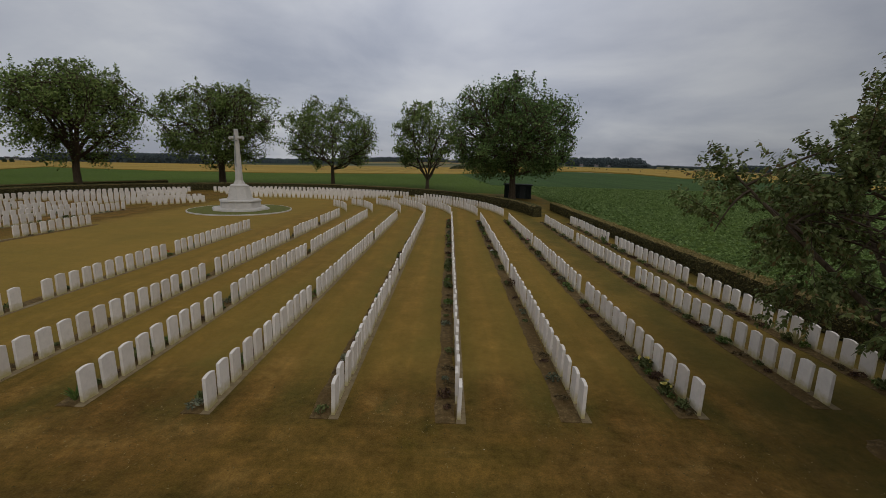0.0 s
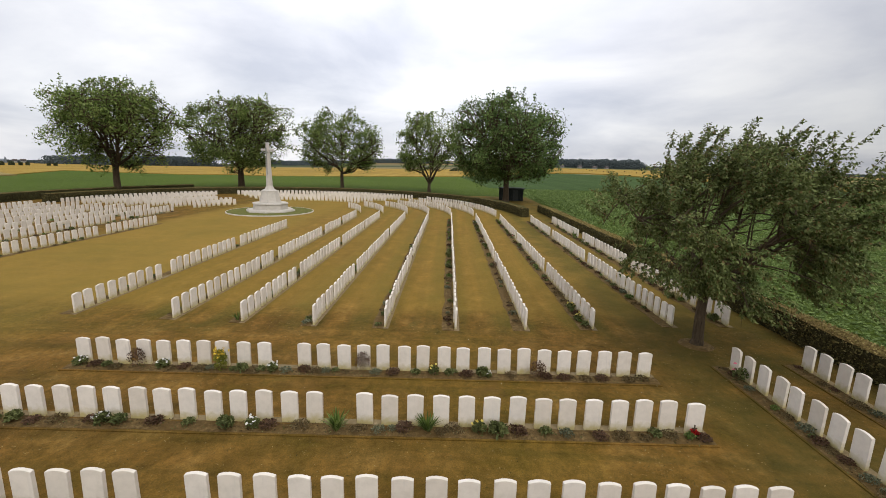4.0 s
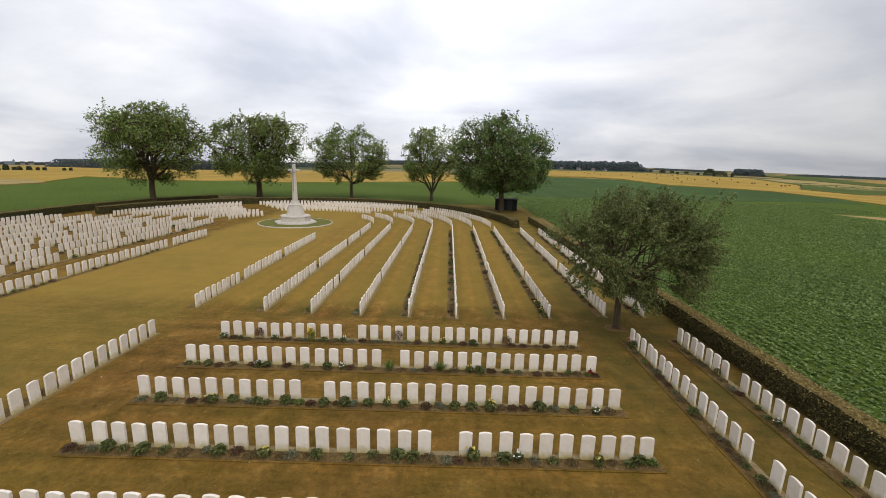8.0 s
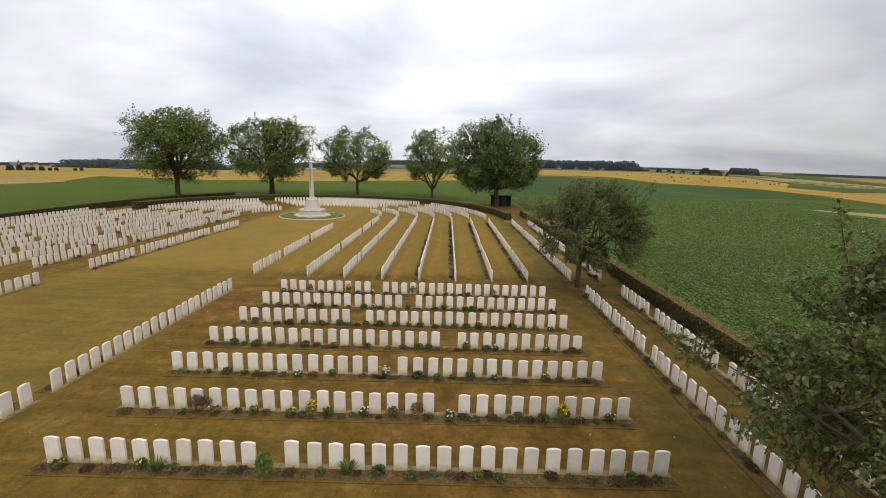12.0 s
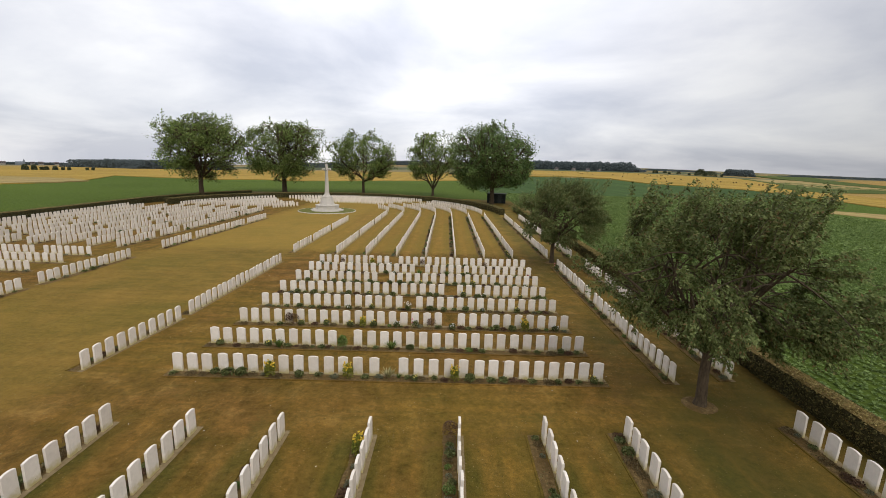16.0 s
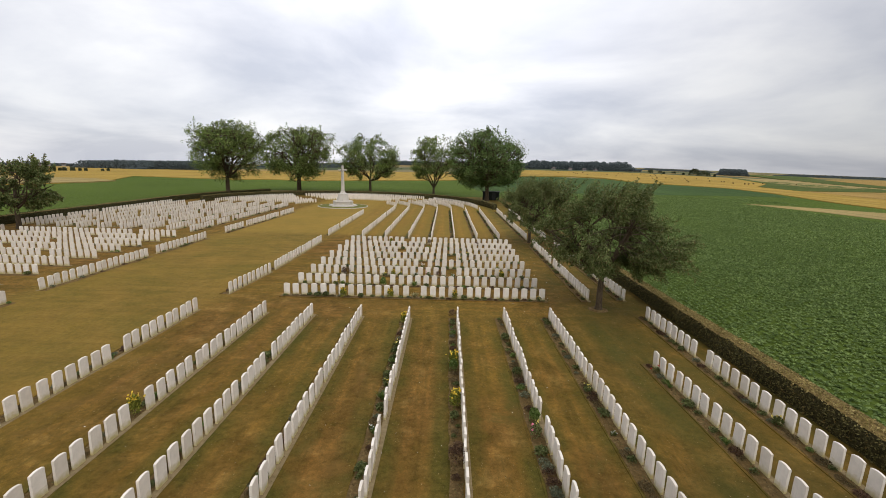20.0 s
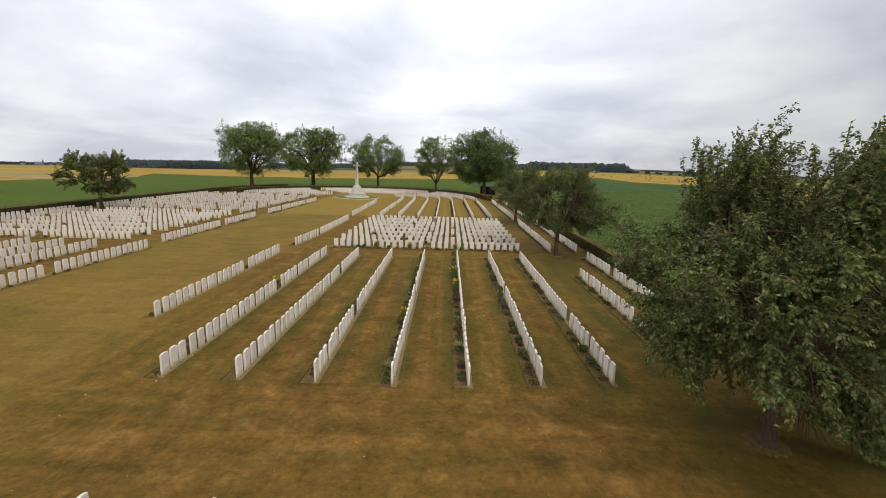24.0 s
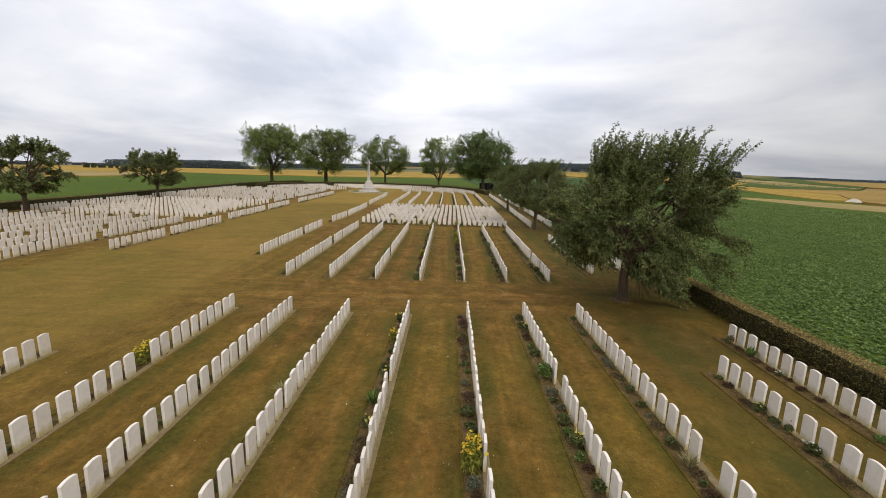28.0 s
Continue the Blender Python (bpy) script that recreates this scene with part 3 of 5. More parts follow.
STONES = [bm_mesh("headstone", stone_bmesh(WIDTH * a, HEIGHT * b, THICK), STONE) for a, b in ((1, 1), (1.01, 0.985), (0.99, 1.015))]
STONE_LABEL = "pale limestone headstone with a gently curved top"
rng = random.Random(7)
stone_v, stone_f = [], []
for sv in (bm_mesh("headstone_row", stone_bmesh(WIDTH, HEIGHT, THICK, 5), STONE),):
    stone_v = [v.co.copy() for v in sv.vertices]
    stone_f = [tuple(p.vertices) for p in sv.polygons]


def headstone(x, y, facing, group):
    """facing: the compass turn of the inscribed side, in degrees (0: towards -y)."""
    ob = new("headstone", rng.choice(STONES))
    ob.matrix_world = pose(x + rng.gauss(0, 0.012), y + rng.gauss(0, 0.012), rng.gauss(0, 0.008), rng.gauss(0, 0.7), rng.gauss(0, 0.5), facing + rng.gauss(0, 1.0))
    return tagged(ob, STONE_LABEL, "headstone", group)


def joined_stones(spots, label):
    """A far row of headstones as one object; spots: x, y, facing."""
    vs, fs = [], []
    for x, y, a in spots:
        m4 = pose(x + rng.gauss(0, 0.015), y + rng.gauss(0, 0.015), rng.gauss(0, 0.01), rng.gauss(0, 0.8), rng.gauss(0, 0.6), a + rng.gauss(0, 1))
        k = len(vs)
        vs += [m4 @ v for v in stone_v]
        fs += [tuple(k + i for i in f) for f in stone_f]
    ob = new("headstone_row", mesh_of("headstone_row", vs, fs, STONE))
    return tagged(ob, label, "headstones", kind="stuff")


BEDS = []       # (x0, y0, x1, y1, side, width): borders for planting


def strip(name, x0, y0, x1, y1, off, width, z, mat, label, category):
    """A long thin slab beside the line from (x0, y0) to (x1, y1); off: distance of its middle to the left of the line."""
    dx, dy = x1 - x0, y1 - y0
    ln = math.hypot(dx, dy)
    ux, uy = dx / ln, dy / ln
    nx, ny = -uy, ux
    n = max(2, int(ln / 0.3))
    bm = bmesh.new()
    rows = []
    for i in range(n + 1):
        s = ln * i / n
        wob = [noise.noise((x0 + s * 1.7, y0 * 3.1 + k * 9, off * 5)) * 0.09 if mat == SOIL else 0.0 for k in (0, 1)]
        a, b = off - width / 2 + wob[0], off + width / 2 + wob[1]
        px, py = x0 + ux * s, y0 + uy * s
        rows.append([bm.verts.new((px + nx * a, py + ny * a, -0.02)), bm.verts.new((px + nx * a, py + ny * a, z)), bm.verts.new((px + nx * (a + b) / 2, py + ny * (a + b) / 2, z + (0.02 if mat == SOIL else 0.001))), bm.verts.new((px + nx * b, py + ny * b, z)), bm.verts.new((px + nx * b, py + ny * b, -0.02))])
    for r, q in zip(rows, rows[1:]):
        for k in range(4):
            bm.faces.new((r[k], r[k + 1], q[k + 1], q[k]))
    bm.faces.new(rows[0])
    bm.faces.new(rows[-1][::-1])
    bmesh.ops.recalc_face_normals(bm, faces=bm.faces)
    return tagged(new(name, bm_mesh(name, bm, mat)), label, category, kind="structure")


def stone_row(x0, y0, x1, y1, facing, gaps=(), group="", single=True, lush=1.0, plants_single=False):
    """A straight row of headstones from one end to the other; gaps: distances from the start at which one is missing.
    The border lies before the stones, the concrete beam behind them."""
    ln = math.hypot(x1 - x0, y1 - y0)
    n = max(1, round(ln / PITCH))
    skip = {round(g / PITCH) for g in gaps}
    spots = []
    for i in range(n + 1):
        if i in skip:
            continue
        k = i / n
        spots.append((x0 + (x1 - x0) * k, y0 + (y1 - y0) * k, facing))
    if single:
        for x, y, a in spots:
            headstone(x, y, a, group)
    else:
        joined_stones(spots, "long row of pale limestone headstones")
    fx, fy = math.sin(radians(facing)), -math.cos(radians(facing))
    ux, uy = (x1 - x0) / ln, (y1 - y0) / ln
    left = 1 if fx * -uy + fy * ux > 0 else -1
    e = 0.34
    a, b = (x0 - ux * e, y0 - uy * e), (x1 + ux * e, y1 + uy * e)
    strip("flower_border", *a, *b, left * 0.27, 0.44, 0.008, SOIL, "narrow border of bare soil along a row of headstones", "border")
    strip("headstone_beam", *a, *b, left * -0.06, 0.21, 0.010, CONCRETE, "flush concrete beam that the headstones stand in", "beam")
    if -16 < x0 and min(y0, y1) < 22:
        strip("turf_edge", *a, *b, left * 0.545, 0.06, 0.028, LAWN, "cut edge of dry turf standing along a border", "turf edge")
    BEDS.append((*a, *b, fx, fy, lush, single or plants_single))


# block of columns nearest to the cross, their far ends turning round it
COLS_A = [(-4, -10.87, 23.2, -10.78), (-3, -8.12, 23.1, -8.1), (-2, -5.3, 23.0, -5.2), (-1, -2.53, 23.0, -2.62), (0, 0.2, 23.0, 0.0), (1, 2.93, 23.2, 2.75), (2, 5.62, 23.5, 5.42)]
GAPS_A = {-4: (33.2, 42.8, 48.8), -3: (29.2, 38.2, 46.7), -2: (30.6, 43.3), -1: (34.9, 41.0, 47.1), 0: (), 1: (34.9,), 2: (31.9, 43.1)}
CX, CY = -21.25, 56.8      # the middle axis of the cemetery and the centre of its round end
for k, x, y0, x1 in COLS_A:
    stone_row(x, y0, x1, 55.2, -90, [g - y0 for g in GAPS_A[k]], "headstones before the cross", False, 0.8)
stone_row(-15.0, 23.4, -15.2, 46.0, -90, [5.6, 13.7], "headstones before the cross", False, 0.5)


def arc_row(r, a0, a1):
    n = int(abs(radians(a1 - a0)) * r / PITCH)
    spots = [(CX + r * math.cos(radians(a0 + (a1 - a0) * i / n)), CY + r * math.sin(radians(a0 + (a1 - a0) * i / n)), a0 + (a1 - a0) * i / n - 90) for i in range(n + 1)]
    joined_stones(spots, "curved row of pale limestone headstones round the cross")


# a path crosses before the arcs begin, and two more run out from the cross between them and the block behind it
for k, x, y0, x1 in COLS_A:
    r = x1 - CX
    a0 = math.degrees(math.asin(2.35 / r))
    a1 = (43.0, 45.0, 41.5 + (r - 16.0) * 0.75)[min(2, k + 4)]
    arc_row(r, a0, a1)
    arc_row(r, 180 - a0, 180 - a1)
    if k >= -2:
        a2 = 62.5 - 0.55 * (r - 16.5)
        arc_row(r, a2, 180 - a2)

# eight rows across the middle, facing the walk
ROW_GAPS = [-4.9, -2.5, -5.0, -0.2, -2.6, -0.2, -5.1, -2.7]
for i, g in enumerate(ROW_GAPS):
    y = 19.35 - i * 2.765
    x0 = -11.15 - 0.035 * i
    stone_row(x0, y - 0.14, 5.93 - 0.015 * i, y + 0.14, 0, [g - x0], "headstones in the eight cross rows", True, 1.1)
# single column beside them
stone_row(-14.66, 19.0, -14.75, 6.45, -90, [], "headstones beside the cross rows", False, 0.5)
stone_row(-14.78, 5.3, -15.2, -0.2, -90, [], "headstones beside the cross rows", False, 0.5)

# columns of the third block
COLS_C = [(-5, -15.42, -3.9, -19.6, (6.1,)), (-4, -11.28, -4.05, -25.45, (10.4,)), (-3, -8.46, -4.15, -25.45, (6.1,)), (-2, -5.6, -4.2, -25.5, (14.9,)), (-1, -2.77, -4.25, -25.55, (10.4,)),
          (0, 0.0, -4.15, -25.5, ()), (1, 2.74, -4.0, -25.3, (10.4,)), (2, 5.45, -3.75, -25.0, (15.1,))]
for k, x, y0, y1, gaps in COLS_C:
    stone_row(x, y0, x, y1, -90, gaps, "headstones in the third block", False, 1.1, k > -3)
# columns of the nearest block
COLS_D = [(-5, -15.5, -37.6, -52.0, ()), (-4, -11.43, -32.2, -53.0, (6.1,)), (-3, -8.56, -32.3, -53.0, ()), (-2, -5.74, -32.35, -53.0, ()), (-1, -2.88, -32.35, -53.0, (6.5,)),
          (0, -0.07, -32.25, -53.0, (11.0,)), (1, 2.67, -32.05, -53.0, (6.6,)), (2, 5.32, -31.85, -53.0, (10.8,))]
for k, x, y0, y1, gaps in COLS_D:
    stone_row(x, y0, x, y1, -90, gaps, "headstones in the nearest block", k in (-1, 0, 1), 1.1, True)

# two columns along the hedge
for x, xe, y0, y1, gaps in ((11.15, 11.4, 54.4, 24.3, (9.5, 10.1, 20.0)), (11.58, 11.55, 20.3, 0.8, (4.4, 11.0)), (11.52, 11.52, -3.1, -22.0, (5.5,)), (11.37, 11.37, -34.1, -53.0, (7.3,)),
                            (8.8, 9.03, 54.8, 24.1, (9.5, 19.4)), (9.04, 9.0, 20.0, 0.4, (9.4,)), (9.0, 9.05, -9.5, -22.5, (9.1,)), (8.85, 8.85, -37.5, -53.0, ())):
    stone_row(x, y0, xe, y1, -90, gaps, "headstones along the hedge", False, 0.9, -20 < y0 < 22)

# the far side of the middle axis repeats the same plan
for k, x, y0, x1 in COLS_A + [(-5, -15.0, 23.4, -15.2)]:
    stone_row(2 * CX - x, y0, 2 * CX - x1, 46.0 if k == -5 else 55.2, 90, [5.1, 16.4] if k == -5 else [g + rng.uniform(-4, 4) for g in (6, 14, 24)], "", False, 1.0)
for i, g in enumerate(ROW_GAPS):
    y = 19.35 - i * 2.765
    stone_row(-31.35, y + 0.1, -48.4, y - 0.1, 0, [rng.uniform(3, 14)], "", False, 0.8)
stone_row(-27.65, 19.1, -27.6, 11.1, 90, [], "", False, 0.7)
stone_row(-27.6, 9.5, -27.55, -0.6, 90, [], "", False, 0.7)
for k, x, y0, y1, gaps in COLS_C:
    stone_row(2 * CX - x, y0 + (0.2 if k == -5 else 0), 2 * CX - x, y1, 90, [g + rng.uniform(-3, 3) for g in gaps] if k > -5 else [9.2], "", False, 0.8)
for k, x, y0, y1, gaps in COLS_D:
    stone_row(2 * CX - x, y0, 2 * CX - x, y1, 90, [6.0], "", False, 0.0)
for x, y0, y1 in ((-51.3, 24.3, 54.4), (-53.8, 24.3, 54.4), (-51.3, 20.0, 0.4), (-53.8, 20.0, 0.4), (-51.4, -4.0, -22.0), (-53.8, -4.0, -22.0)):
    stone_row(x, y0, x, y1, 90, [7.0, 13.0], "", False, 0.0)


# ---- hedges ----
nrng = np.random.default_rng(11)


def leaf_quads(centres, size, up_bias=0.3, narrow=0.5, rand=None, flat=None, face=(0, 0, 1.0)):
    """Pointed four-cornered leaves with random turns. centres: n x 3; size: n; flat: how far they stray from lying level; face: the way they face instead."""
    r = rand or nrng
    n = len(centres)
    d = r.normal(size=(n, 3))
    d[:, 2] = d[:, 2] * 0.8 + up_bias
    d /= np.linalg.norm(d, axis=1, keepdims=True) + 1e-9
    s = np.cross(d, r.normal(size=(n, 3)) if flat is None else np.array(face) + r.normal(0, flat, (n, 3)))
    s /= np.linalg.norm(s, axis=1, keepdims=True) + 1e-9
    c = np.asarray(centres)
    sz = np.asarray(size)[:, None]
    return np.stack([c - d * sz * 0.5, c + s * sz * narrow * 0.5, c + d * sz * 0.5, c - s * sz * narrow * 0.5], 1)


def hedge(pts, width, height, label, density=220.0, leaf=0.075, coat=None, top_coat=None):
    """A clipped hedge along a line of points: a rough heart and a coat of leaves."""
    pts = [Vector(p) for p in pts]
    dense = [pts[0]]
    for a, b in zip(pts, pts[1:]):
        n = max(1, int((b - a).length / 0.6))
        dense += [a.lerp(b, (i + 1) / n) for i in range(n)]
    root = new("hedge")
    tagged(root, label, "hedge")
    bm = bmesh.new()
    rings = []
    for i, p in enumerate(dense):
        t = (dense[min(i + 1, len(dense) - 1)] - dense[max(i - 1, 0)]).normalized()
        nrm = Vector((-t.y, t.x))
        ring = []
        for u, z in ((-0.5, 0.0), (-0.52, 0.35), (-0.5, 0.7), (-0.46, 0.95), (-0.3, 1.0), (0.0, 1.01), (0.3, 1.0), (0.46, 0.95), (0.5, 0.7), (0.52, 0.35), (0.5, 0.0)):
            w = noise.noise((p.x * 0.9 + u * 3, p.y * 0.9, z * 2)) * 0.10
            q = p + nrm * (u * width + w * (1 if u > 0 else -1))
            ring.append(bm.verts.new((q.x, q.y, z * height + (noise.noise((p.x * 0.7, p.y * 0.7, 5 + u)) * 0.06 if z > 0.5 else 0))))
        rings.append(ring)
    for a, b in zip(rings, rings[1:]):
        for k in range(len(a) - 1):
            bm.faces.new((a[k], a[k + 1], b[k + 1], b[k]))
    bm.faces.new(rings[0])
    bm.faces.new(rings[-1][::-1])
    bmesh.ops.recalc_face_normals(bm, faces=bm.faces)
    spots = []
    for f in bm.faces:
        n = f.calc_area() * density
        n = int(n) + (1 if nrng.random() < n % 1 else 0)
        vs = [np.array(v.co) for v in f.verts]
        if len(vs) == 4:
            uv = nrng.random((n, 2))
            q = (vs[0] * (1 - uv[:, :1]) + vs[1] * uv[:, :1]) * (1 - uv[:, 1:]) + (vs[3] * (1 - uv[:, :1]) + vs[2] * uv[:, :1]) * uv[:, 1:]
        else:
            wts = nrng.dirichlet(np.ones(len(vs)), n)
            q = wts @ np.array(vs)
        spots.append(q + np.array(f.normal) * nrng.normal(0.015, 0.03, (len(q), 1)))
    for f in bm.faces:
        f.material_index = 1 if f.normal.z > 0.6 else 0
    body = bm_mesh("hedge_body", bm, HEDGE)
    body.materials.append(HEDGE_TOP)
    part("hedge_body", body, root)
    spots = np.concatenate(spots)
    # top leaves get the brighter coat, with skylight in its colour
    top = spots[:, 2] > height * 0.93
    for name, pick, mat, text in (("hedge_leaves", ~top, coat or HEDGE_LEAF, "small dark brownish-green leaves"), ("hedge_top", top, top_coat or HEDGE_TOP_LEAF, "tan leaves of the clipped top, toned lighter as if lit from above")):
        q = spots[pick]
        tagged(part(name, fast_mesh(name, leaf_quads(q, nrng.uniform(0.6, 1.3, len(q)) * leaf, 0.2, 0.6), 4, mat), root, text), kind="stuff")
    return root


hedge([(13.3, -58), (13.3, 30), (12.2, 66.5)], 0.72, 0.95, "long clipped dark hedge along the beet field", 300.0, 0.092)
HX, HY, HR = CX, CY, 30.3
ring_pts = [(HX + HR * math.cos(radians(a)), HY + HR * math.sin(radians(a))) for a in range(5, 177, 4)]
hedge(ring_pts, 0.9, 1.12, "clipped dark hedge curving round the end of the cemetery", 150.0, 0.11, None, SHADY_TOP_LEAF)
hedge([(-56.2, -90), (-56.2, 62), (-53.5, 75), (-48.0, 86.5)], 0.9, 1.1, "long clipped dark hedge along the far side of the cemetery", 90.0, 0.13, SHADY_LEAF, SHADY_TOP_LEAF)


# ---- the tall stone cross on its steps ----
def stone_cross(x, y):
    root = new("memorial_cross")
    tagged(root, "tall white stone cross with a bronze sword on octagonal steps", "memorial")
    t8 = math.pi / 8
    bm = bmesh.new()
    prism(bm, 8, 2.72, 2.68, 0.0, 0.24, t8)
    prism(bm, 8, 2.58, 2.54, 0.24, 0.33, t8)
    part("lower_step", bm_mesh("lower_step", bm, MONUMENT), root)
    bm = bmesh.new()
    prism(bm, 8, 1.92, 1.88, 0.33, 0.94, t8)
    prism(bm, 8, 1.99, 1.93, 0.94, 1.07, t8)
    part("upper_step", bm_mesh("upper_step", bm, MONUMENT), root)
    bm = bmesh.new()
    prism(bm, 8, 1.26, 1.2, 1.07, 1.25, t8)
    prism(bm, 8, 1.16, 0.86, 1.25, 2.42, t8)
    prism(bm, 8, 0.92, 0.66, 2.42, 2.54, t8)
    part("plinth", bm_mesh("plinth", bm, MONUMENT), root)
    bm = bmesh.new()
    prism(bm, 8, 0.56, 0.36, 2.54, 2.95, t8)
    prism(bm, 8, 0.36, 0.20, 2.95, 7.66, t8)
    prism(bm, 8, 0.22, 0.19, 7.62, 7.74, t8)
    shaft = part("shaft", bm_mesh("shaft", bm, MONUMENT), root)
    for s in (-1, 1):
        bm = bmesh.new()
        prism(bm, 8, 0.16, 0.135, 0.12, 0.68, t8)
        prism(bm, 8, 0.175, 0.165, 0.67, 0.76, t8)
        bmesh.ops.rotate(bm, verts=bm.verts, matrix=Matrix.Rotation(s * math.pi / 2, 3, "Y"))
        bmesh.ops.translate(bm, verts=bm.verts, vec=(0, 0, 6.92))
        part("cross_arm", bm_mesh("cross_arm", bm, MONUMENT), shaft)
    bm = bmesh.new()
    box(bm, -0.045, 0.045, -0.315, -0.285, 4.2, 6.7)
    box(bm, -0.06, 0.06, -0.33, -0.27, 6.72, 7.2)
    box(bm, -0.30, 0.30, -0.33, -0.27, 6.62, 6.72, 0.01)
    part("sword", bm_mesh("sword", bm, BRONZE), shaft, "weathered green-grey bronze sword fixed to the shaft")
    root.matrix_world = pose(x, y, 0, 0, 0, -12) @ Matrix.Scale(1.035, 4)
    return root


CROSS = (-21.55, 57.9)
stone_cross(*CROSS)
bm = bmesh.new()
n, r0, r1 = 72, 4.78, 4.9
rows = []
for i in range(n):
    a = 2 * math.pi * i / n
    rows.append([bm.verts.new((CROSS[0] + r * math.cos(a), CROSS[1] + r * math.sin(a), z)) for r, z in ((r0, -0.02), (r0, 0.09), (r0 + 0.02, 0.11), (r1 - 0.02, 0.11), (r1, 0.09), (r1, -0.02))])
for i in range(n):
    a, b = rows[i], rows[(i + 1) % n]
    for k in range(5):
        bm.faces.new((a[k], b[k], b[k + 1], a[k + 1]))
bmesh.ops.recalc_face_normals(bm, faces=bm.faces)
tagged(new("kerb_ring", bm_mesh("kerb_ring", bm, MONUMENT)), "round white stone kerb about the memorial cross", "kerb")
m = Mat("watered_grass", 0.9, 0.15)
GREEN_LAWN = m.color(m.ramp(m.noise(5.0, 5, 0.7), [(0.3, (0.075, 0.085, 0.016)), (0.55, (0.125, 0.125, 0.026)), (0.75, (0.19, 0.165, 0.044))])).bump(m.noise(40.0, 4), 0.6, 0.03).m
sheet("round_lawn", [(CROSS[0] + 4.79 * math.cos(i * math.pi / 24), CROSS[1] + 4.79 * math.sin(i * math.pi / 24)) for i in range(48)], 0.105, GREEN_LAWN, "round green lawn inside the kerb about the cross", "lawn", 0.06)


# ---- trees ----
def tube(path, radii, sides=5):
    """Rings of corners round a bent line; gives quads as n x 4 x 3."""
    path = np.asarray(path)
    rings = []
    for i, p in enumerate(path):
        d = path[min(i + 1, len(path) - 1)] - path[max(i - 1, 0)]
        d = d / (np.linalg.norm(d) + 1e-9)
        s = np.cross(d, (0.3, 0.9, 0.1))
        s /= np.linalg.norm(s) + 1e-9
        u = np.cross(d, s)
        a = np.arange(sides) * 2 * math.pi / sides
        rings.append(p + radii[i] * (np.cos(a)[:, None] * s + np.sin(a)[:, None] * u))
    out = []
    for a, b in zip(rings, rings[1:]):
        for k in range(sides):
            j = (k + 1) % sides
            out.append((a[k], a[j], b[j], b[k]))
    return out


